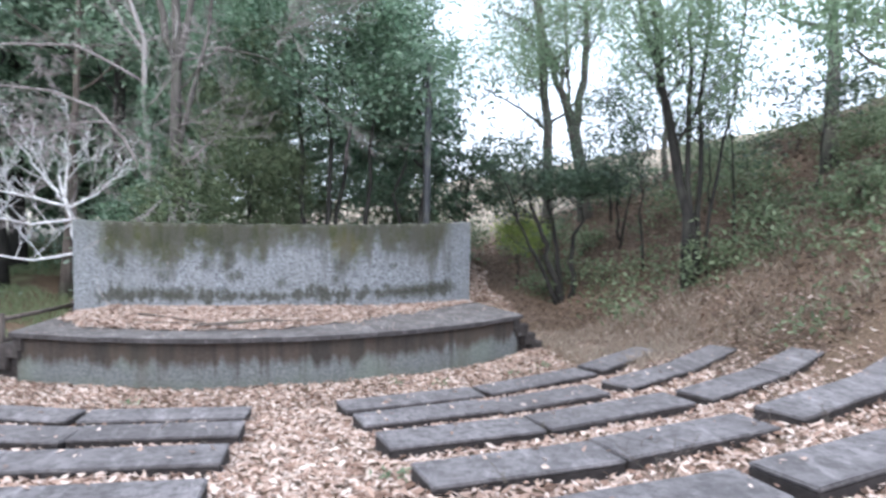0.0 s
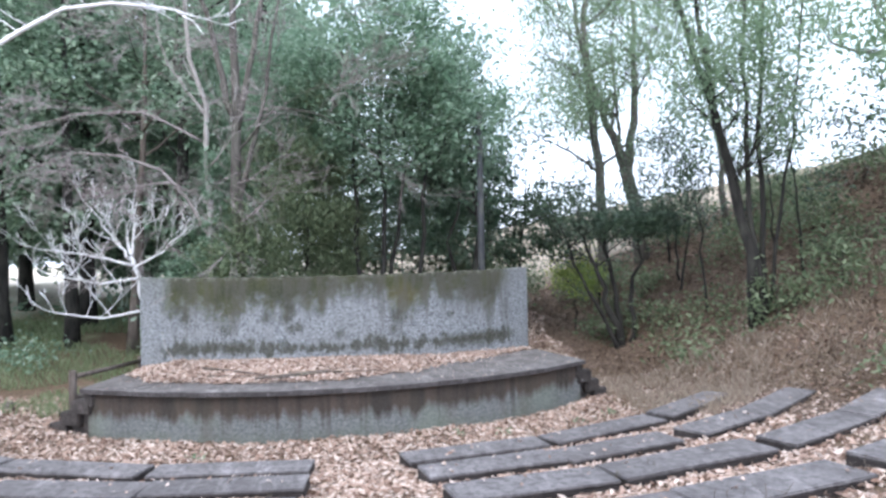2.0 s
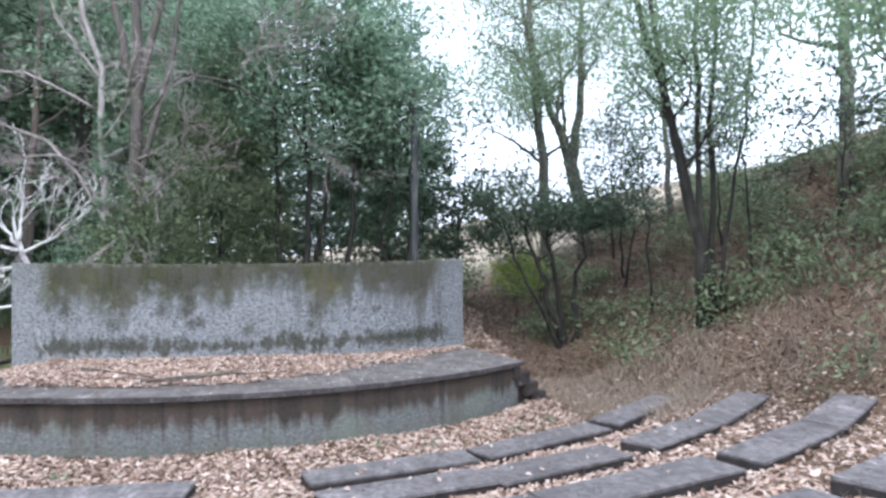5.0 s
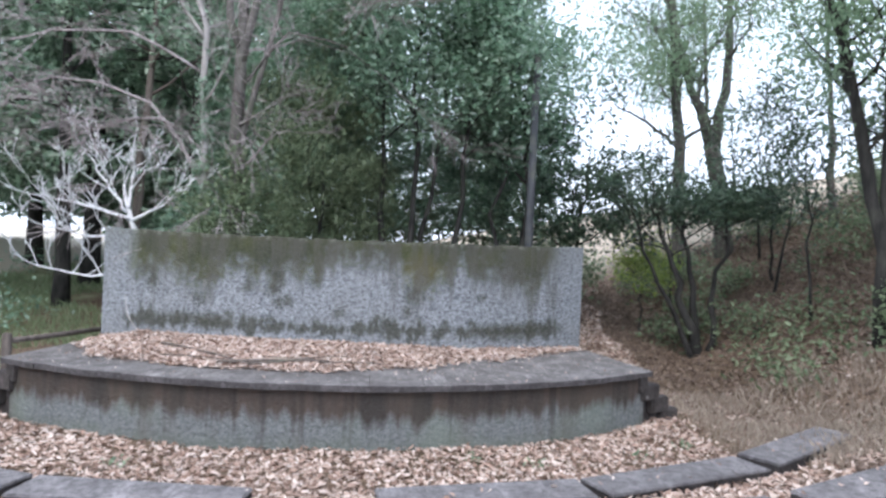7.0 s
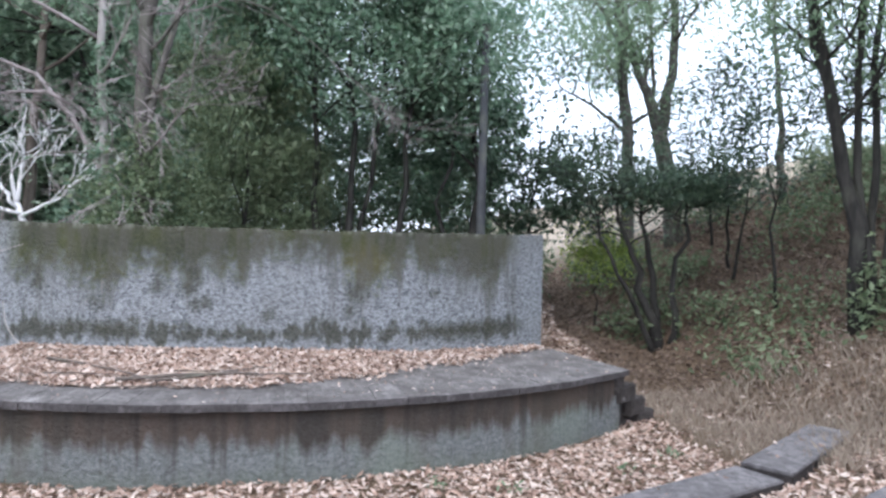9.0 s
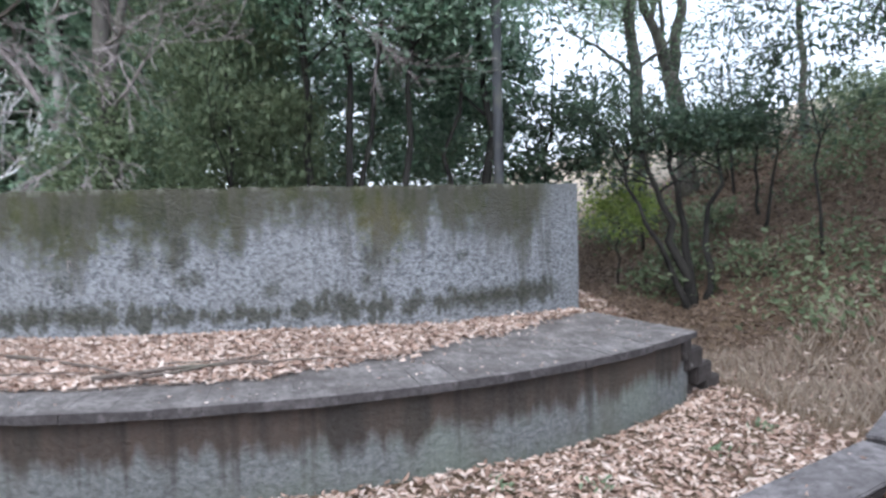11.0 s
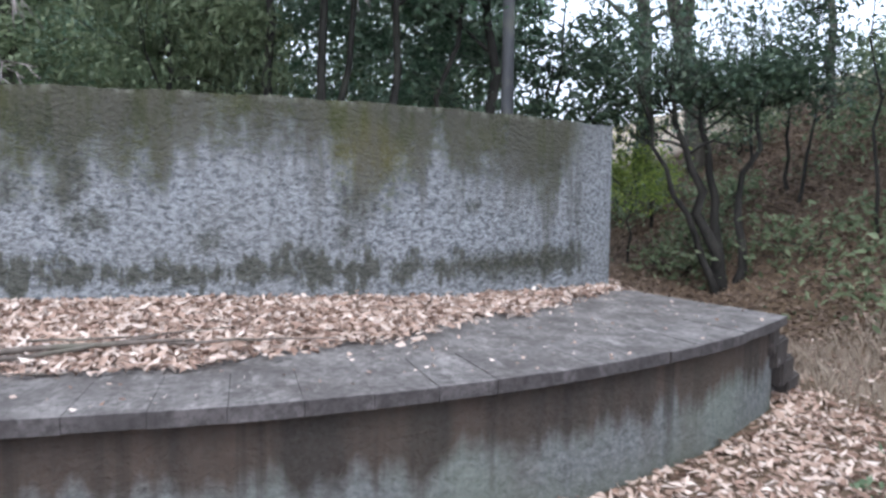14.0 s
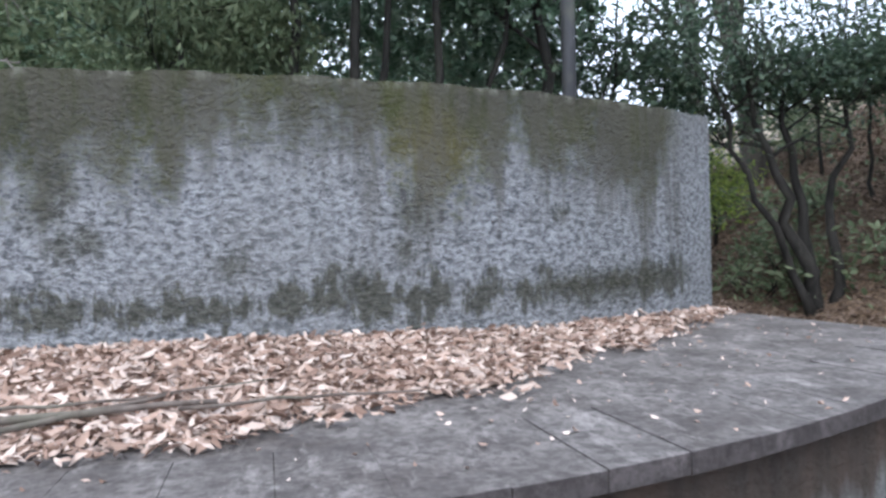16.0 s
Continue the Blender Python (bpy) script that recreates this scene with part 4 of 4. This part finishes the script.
pos = [clump_points(nr, (x, y, gz(x, y) + h), (ax, 1.6, az), n, 40, 0.45) for (x, y, h, ax, az, n) in
       ((-8, 27, 9.5, 6, 6, 420), (-3, 26, 7, 4, 6.5, 320), (-8, 21, 5.4, 4, 3.4, 220), (-14, 21, 7, 5, 4.6, 320), (-5.5, 23.5, 2.2, 2.4, 2.2, 130), (-10.5, 27.5, 4.6, 4, 2.4, 150), (-3.6, 21, 3.6, 1.6, 2.6, 90), (-9.5, 26.5, 2.6, 4.5, 1.5, 420), (-17, 27, 2.9, 5, 1.7, 420), (-13, 29, 3.6, 7, 1.6, 380), (-7.5, 24.5, 2.6, 2, 1.6, 130), (-4.5, 23.5, 6, 4, 5, 260), (-15, 24, 9.5, 5, 6, 340), (-16, 15, 7, 4, 5.5, 260), (-18, 9, 6, 4, 6, 160))]
tagged(part("far_woodland", leaf_mesh("far_woodland", np.concatenate(pos), 0.3, nr, plain=True), M_CONIFER), "dense dark green woodland far behind the stage", "woodland", kind="stuff")

nr = np.random.default_rng(6)
for (x, y, h, ax, ay, az, n) in ((-2.9, 16.4, 1.4, 0.9, 0.6, 1.2, 50), (-2.9, 18.6, 2.0, 1.5, 0.8, 1.8, 80), (-0.4, 18.2, 1.8, 1.7, 0.8, 1.7, 90), (1.8, 18.6, 1.7, 1.7, 0.7, 1.5, 110), (3.4, 18.9, 1.6, 1.2, 0.7, 1.3, 66), (1.2, 20.8, 2.8, 2.0, 0.8, 2.0, 110), (3.4, 21.4, 3.0, 1.6, 0.8, 1.7, 70), (-5.2, 21.0, 3.0, 2.0, 0.8, 2.4, 90), (-0.4, 20.4, 2.6, 1.5, 0.8, 2.0, 60), (-2.6, 22.4, 3.0, 2.4, 0.8, 2.6, 110), (4.9, 20.0, 0.9, 1.2, 0.8, 0.7, 40)):
    rngb = random.Random(int(10 * (x + 30)))
    tree("understorey_bush", "tall green evergreen bush in the shade behind the stage", "bush", (x, y), (x, y, gz(x, y) + h * 1.3), 0.04, M_DARKBARK, rngb, limbs=6, limb_len=ax * 0.5, start=0.2, depth=1,
         leaf=M_EVERGREEN if x < -2.5 else M_OLIVELEAF, leaf_n=700, leaf_size=0.12, puff=0.3, blobs=[(x, y, gz(x, y) + h, ax, ay, az, n, 42, 0.26)], group="understorey behind the stage")

# pole behind the wall
pole = thing("pole", (3.27, 15.0, gz(3.27, 15.0)), "plain grey pole standing behind the stage wall", "pole")
g = Geo()
g.tube([(3.27, 15.0, gz(3.27, 15.0) - 0.2), (3.27, 15.0, 3.0), (3.29, 15.02, 5.6)], [0.075, 0.072, 0.066], 12)
part("shaft", g.mesh("shaft", True), M_POLE, pole)
g = Geo()
g.tube([(3.29, 15.02, 5.6), (3.29, 15.02, 5.65)], [0.078, 0.064], 12)
part("cap", g, M_POLE, pole)

# low log rail by the western steps
rail = thing("log_rail", (-3.9, 12.1, gz(-3.9, 12.1)), "low weathered log handrail beside the stage steps", "fence")
for (x, y, z1) in ((-3.9, 12.1, 0.87), (-3.5, 14.2, 0.78)):
    g = Geo()
    g.tube([(x, y, gz(x, y) - 0.2), (x, y, z1 - 0.02), (x, y, z1)], [0.065, 0.06, 0.05], 10)
    part("post", g.mesh("post", True), M_LOG, rail)
for dz in (0.0, -0.33):
    g = Geo()
    g.tube([(-3.9, 12.1, 0.77 + dz), (-3.71, 13.1, 0.73 + dz), (-3.5, 14.2, 0.7 + dz)], [0.04, 0.038, 0.036], 8)
    part("rail", g.mesh("rail", True), M_LOG, rail)
for (x, y) in ((-5.55, 12.5), (-5.15, 12.75)):
    g = Geo()
    g.tube([(x, y, gz(x, y) - 0.1), (x, y, gz(x, y) + 0.12), (x, y, gz(x, y) + 0.14)], [0.08, 0.078, 0.065], 10)
    tagged(part("log_stump", g.mesh("log_stump", True), M_LOG), "short weathered log edging stump in the leaves", "stump", "edging stumps")

# ---- fallen leaves, grass and undergrowth ----
nr = np.random.default_rng(9)


def scatter(n, x0, x1, y0, y1, keep, lift=0.02):
    x, y = nr.uniform(x0, x1, n), nr.uniform(y0, y1, n)
    k = keep(x, y)
    x, y = x[k], y[k]
    return np.stack([x, y, rough_terrain(x, y) + nr.uniform(0.0, 2 * lift, len(x))], 1)


def off_stage(x, y):
    r, a = np.hypot(x - CX, y - CY), np.degrees(np.arctan2(x - CX, CY - y))
    return ~((r < STAGE_R - 0.05) & (a > STAGE_A0) & (a < STAGE_A1) & (y < 13.7))


def patchy(x, y, s, lo):
    return (np.sin(x * s + 1.3) * np.sin(y * s * 1.2 - 0.7) + 0.6 * np.sin(x * s * 2.7) * np.sin(y * s * 2.3 + 2)) > lo


bowl = scatter(150000, -8, 8.5, 2.3, 13.8, lambda x, y: off_stage(x, y) & (np.hypot(x - CX, y - CY) < 15) & (nr.random(len(x)) < np.where(x > 4.9, np.where((y > 10.2) | (x > 6.4), 0.2, 0.5), np.where(x < -5, 0.5, 1.0))))
tagged(part("leaf_litter", leaf_mesh("leaf_litter", bowl, 0.07, nr, flat=0.8, fold=0.7, aspect=0.38), M_LITTER), "dry tan and brown fallen leaves on the ground", "fallen leaves", kind="stuff")
hill = scatter(95000, 3.9, 15, 8.5, 22, lambda x, y: off_stage(x, y) & ((x > 5.6) | (y > 13)) & ~((x < 5.3) & (y > 12.6)))
tagged(part("leaf_litter", leaf_mesh("leaf_litter", hill, 0.068, nr, flat=0.8, fold=0.6, aspect=0.4), M_HILLLITTER), "old brown fallen leaves over the bank", "fallen leaves", kind="stuff")

trail = scatter(17000, 3.6, 6.4, 12.6, 22, lambda x, y: off_stage(x, y) & (np.abs(x - 4.5 - 0.05 * (y - 13)) < 0.7 + 0.15 * np.sin(y * 2.1)))
tagged(part("leaf_litter", leaf_mesh("leaf_litter", trail, 0.085, nr, flat=0.72, fold=0.6, aspect=0.42), M_LITTER), "pale fallen leaves along the path behind the wall", "fallen leaves", kind="stuff")
tagged(part("leaf_scraps", leaf_mesh("leaf_scraps", np.array([tuple(p) for p in fallen]), 0.045, nr, flat=1.0, fold=0.5, aspect=0.5), M_LITTER), "scattered dry leaves lying on the benches", "fallen leaves", kind="stuff")
cu, cv = nr.uniform(-0.95, 0.97, 420), nr.uniform(0.02, 0.95, 420)
crumbs = np.array([(*stage_point(a, b), STAGE_Z + 0.006) for a, b in zip(cu, cv)])
tagged(part("leaf_scraps", leaf_mesh("leaf_scraps", crumbs, 0.028, nr, flat=1.0, fold=0.3, aspect=0.5), M_LITTER), "scattered pale leaf scraps on the stage floor", "fallen leaves", kind="stuff")

# leaves heaped against the stage wall
n = 62000
HEAP = (0.75, 0.45, 0.36, 0.36, 0.42, 0.55, 0.7, 0.82, 0.93, 1.0)
u, v = nr.uniform(-0.97, 0.97, n), nr.uniform(0.3, 0.985, n)
def heap_edge(u):
    """Where the leaves begin, along the stage."""
    return np.interp(u, (-1, -0.8, -0.5, -0.2, 0.0, 0.2, 0.35, 0.6, 0.85, 1), HEAP) + 0.03 * np.sin(19 * u) + 0.02 * np.sin(43 * u + 1)


edge = heap_edge(u) + nr.normal(0, 0.055, n)
k = v > edge
u, v, edge = u[k], v[k], edge[k]


def heap(u, v, edge):
    return 0.13 * np.clip((v - edge) / 0.6, 0, 1) ** 1.15 * np.clip((1.0 - np.abs(u)) / 0.2, 0, 1)


oa = np.radians(STAGE_A0 + (STAGE_A1 - STAGE_A0) * (u + 1) / 2)
ia = np.radians(WALL_A0 + (WALL_A1 - WALL_A0) * (u + 1) / 2)
ox, oy = CX + STAGE_R * np.sin(oa), CY - STAGE_R * np.cos(oa)
ix, iy = WCX + WALL_R * np.sin(ia), WCY - WALL_R * np.cos(ia)
hx, hy = ox + (ix - ox) * v, oy + (iy - oy) * v
hz = STAGE_Z + 0.01 + heap(u, v, edge) + nr.uniform(0, 0.03, len(u)) * np.clip((v - edge) / 0.12 + 0.25, 0, 1)
tagged(part("leaf_heap", leaf_mesh("leaf_heap", np.stack([hx, hy, hz], 1), 0.062, nr, flat=0.78, fold=0.7, aspect=0.36), M_LITTER), "heap of dry pinkish-brown leaves against the stage wall", "fallen leaves", kind="stuff")
g = Geo()
us, vs = np.linspace(-0.97, 0.97, 90), np.linspace(0.35, 0.995, 16)
for vv in vs:
    for uu in us:
        e = float(heap_edge(uu)) + 0.1
        x, y = stage_point(uu, vv)
        g.v.append((x, y, STAGE_Z - 0.012 + float(heap(uu, vv, e)) * 0.96))
g.f = [(j * 90 + i, j * 90 + i + 1, j * 90 + i + 91, j * 90 + i + 90) for j in range(15) for i in range(89)]
tagged(part("leaf_mould", g.mesh("leaf_mould", True), M_EARTH), "dark leaf mould under the leaves on the stage", "leaf mould", kind="stuff")
rng = random.Random(31)
for (x0, y0, x1, y1, r, sag) in ((-0.95, 11.06, 0.32, 11.26, 0.023, 0.05), (-1.9, 11.95, -0.55, 11.0, 0.018, 0.06), (-0.58, 11.0, 0.16, 11.42, 0.016, -0.03), (0.2, 11.2, 1.08, 11.22, 0.009, 0.03), (-1.0, 10.7, -0.2, 10.72, 0.008, 0.03), (-0.5, 11.35, 0.5, 11.5, 0.008, -0.04), (-1.7, 11.35, -0.9, 11.2, 0.009, 0.04)):
    pts = []
    for i in range(9):
        t = i / 8
        x, y = x0 + (x1 - x0) * t + rng.gauss(0, 0.008), y0 + (y1 - y0) * t + sag * math.sin(math.pi * t) + rng.gauss(0, 0.01)
        back = WCY - math.sqrt(WALL_R ** 2 - (x - WCX) ** 2)
        front = CY - math.sqrt(STAGE_R ** 2 - (x - CX) ** 2)
        pts.append((x, y, STAGE_Z + 0.075 + 0.16 * max(0.0, (y - front) / (back - front) - 0.36)))
    g = Geo()
    g.tube(pts, [r * (1 - 0.07 * i) for i in range(9)], 6)
    tagged(part("fallen_stick", g.mesh("fallen_stick", True), M_LOG), "thin grey-brown fallen stick lying in leaves", "stick", "sticks on the stage")
g = Geo()
g.tube([(-2.72, 12.78, 1.36), (-2.7, 12.76, 1.26), (-2.66, 12.73, 1.1), (-2.55, 12.68, 0.95), (-2.4, 12.6, 0.84), (-2.2, 12.5, 0.8)], [0.005, 0.006, 0.007, 0.008, 0.009, 0.009], 6)
tagged(part("fallen_twig", g.mesh("fallen_twig", True), M_PALEBARK), "pale bent twig leaning on the mossy wall", "twig")


def dry_weed(x, y, h, stems, seed):
    """A few bent dead stalks with side twigs."""
    rng = random.Random(seed)
    g = Geo()
    z = gz(x, y)
    for k in range(stems):
        d = Vector((rng.gauss(0, 0.28), rng.gauss(0, 0.28), 1))
        pts, rad, ways = wander((x + rng.gauss(0, 0.03), y + rng.gauss(0, 0.03), z - 0.03), d, h * rng.uniform(0.6, 1.1), 0.004, 0.0018, 6, rng, 0.12, 0.0)
        g.tube(pts, rad, 4)
        for i in (2, 3, 4, 5):
            side = Vector((rng.gauss(0, 1), rng.gauss(0, 1), rng.uniform(0.2, 1)))
            p2, r2, _ = wander(pts[i], side, h * 0.22, 0.0024, 0.0014, 3, rng, 0.2, 0.0)
            g.tube(p2, r2, 3)
    tagged(part("dry_weed", g.mesh("dry_weed", True), M_LOG), "dead brown weed stalks between the benches", "weed", "dry weeds among the benches")


for k, (x, y, h, n) in enumerate(((2.83, 4.35, 0.5, 4), (2.71, 6.15, 0.22, 7), (4.26, 5.3, 0.25, 6), (3.05, 6.32, 0.2, 6), (-1.6, 6.85, 0.2, 5), (-0.2, 6.95, 0.18, 6), (3.05, 4.95, 0.25, 3), (0.54, 4.85, 0.35, 1), (4.9, 5.4, 0.3, 3), (5.6, 7.8, 0.35, 4), (4.4, 9.2, 0.25, 3), (1.9, 4.6, 0.3, 2))):
    dry_weed(x, y, h, n, 50 + k)
nr2 = np.random.default_rng(77)
for (x, y) in ((3.85, 10.45), (1.96, 10.2), (2.6, 9.95), (1.25, 5.15), (4.5, 10.9), (-1.5, 9.8)):
    pos = np.array([x, y, gz(x, y) + 0.05]) + nr2.normal(0, 1, (26, 3)) * (0.06, 0.06, 0.025)
    tagged(part("weed_sprout", leaf_mesh("weed_sprout", pos, 0.05, nr2, flat=0.3), M_LIGHTLEAF), "small green sprout in the dry leaves", "sprout", "green sprouts", kind="stuff")


def blades(n, x0, x1, y0, y1, keep, h, w):
    """Grass blades, each a bent narrow triangle pair."""
    p = scatter(n, x0, x1, y0, y1, keep, 0.0)
    m = len(p)
    a, hh = nr.uniform(0, 2 * np.pi, m), h * nr.uniform(0.5, 1.4, m)
    s = np.stack([np.cos(a), np.sin(a), np.zeros(m)], 1) * w
    bend = np.stack([nr.normal(0, 0.3, m) * hh, nr.normal(0, 0.3, m) * hh, np.zeros(m)], 1)
    up = np.stack([np.zeros(m), np.zeros(m), hh], 1)
    vv = np.stack([p - s, p + s, p + up * 0.6 + bend * 0.4 + s * 0.6, p + up + bend], 1).reshape(-1, 3)
    idx = np.arange(m)[:, None] * 4
    return vv.tolist(), np.concatenate([idx + [0, 1, 2], idx + [0, 2, 3]], 1).reshape(-1, 3).tolist()


vv, ff = blades(6500, 4.7, 8.0, 9.6, 13.6, lambda x, y: off_stage(x, y) & (x > 5.0 + 0.5 * (10.6 - y).clip(0)) & (np.hypot(x - CX, y - CY) < 9.6) & patchy(x, y, 2.1, -0.7), 0.16, 0.0035)
me = bpy.data.meshes.new("dry_grass")
v2, f2 = blades(9000, 5.5, 11.5, 5.5, 12.0, lambda x, y: (np.degrees(np.arctan2(x - CX, CY - y)) > 44.5) & patchy(x, y, 1.7, -0.5), 0.15, 0.0035)
ff += [tuple(i + len(vv) for i in f) for f in f2]
vv += v2
me.from_pydata(vv, [], ff)
tagged(part("dry_grass", me, M_GRASSDRY), "thin tan dry grass at the foot of the bank", "grass", kind="stuff")
vv, ff = blades(28000, -12, -3.9, 12.3, 22, lambda x, y: patchy(x, y, 1.1, -0.5) & (0.07 * y - 0.3 * x < 4.0), 0.16, 0.006)
me = bpy.data.meshes.new("grass")
me.from_pydata(vv, [], ff)
tagged(part("grass", me, M_GRASS), "rough green grass and weeds beside the stage", "grass", kind="stuff")
under = scatter(900, 6.7, 14.5, 9, 21, lambda x, y: patchy(x, y, 0.9, 0.1), 0.0)
pos = np.repeat(under, 26, 0) + nr.normal(0, 1, (len(under) * 26, 3)) * (0.28, 0.28, 0.14) + (0, 0, 0.22)
tagged(part("undergrowth", leaf_mesh("undergrowth", pos, 0.1, nr, flat=0.3), M_OLIVELEAF), "low dark green undergrowth on the bank", "undergrowth", kind="stuff")
under = scatter(170, -11, -3.4, 15, 22, lambda x, y: patchy(x, y, 0.8, 0.0), 0.0)
pos = np.repeat(under, 26, 0) + nr.normal(0, 1, (len(under) * 26, 3)) * (0.3, 0.3, 0.16) + (0, 0, 0.25)
tagged(part("undergrowth", leaf_mesh("undergrowth", pos, 0.1, nr, flat=0.3), M_EVERGREEN), "low green bushes beyond the grass", "undergrowth", kind="stuff")
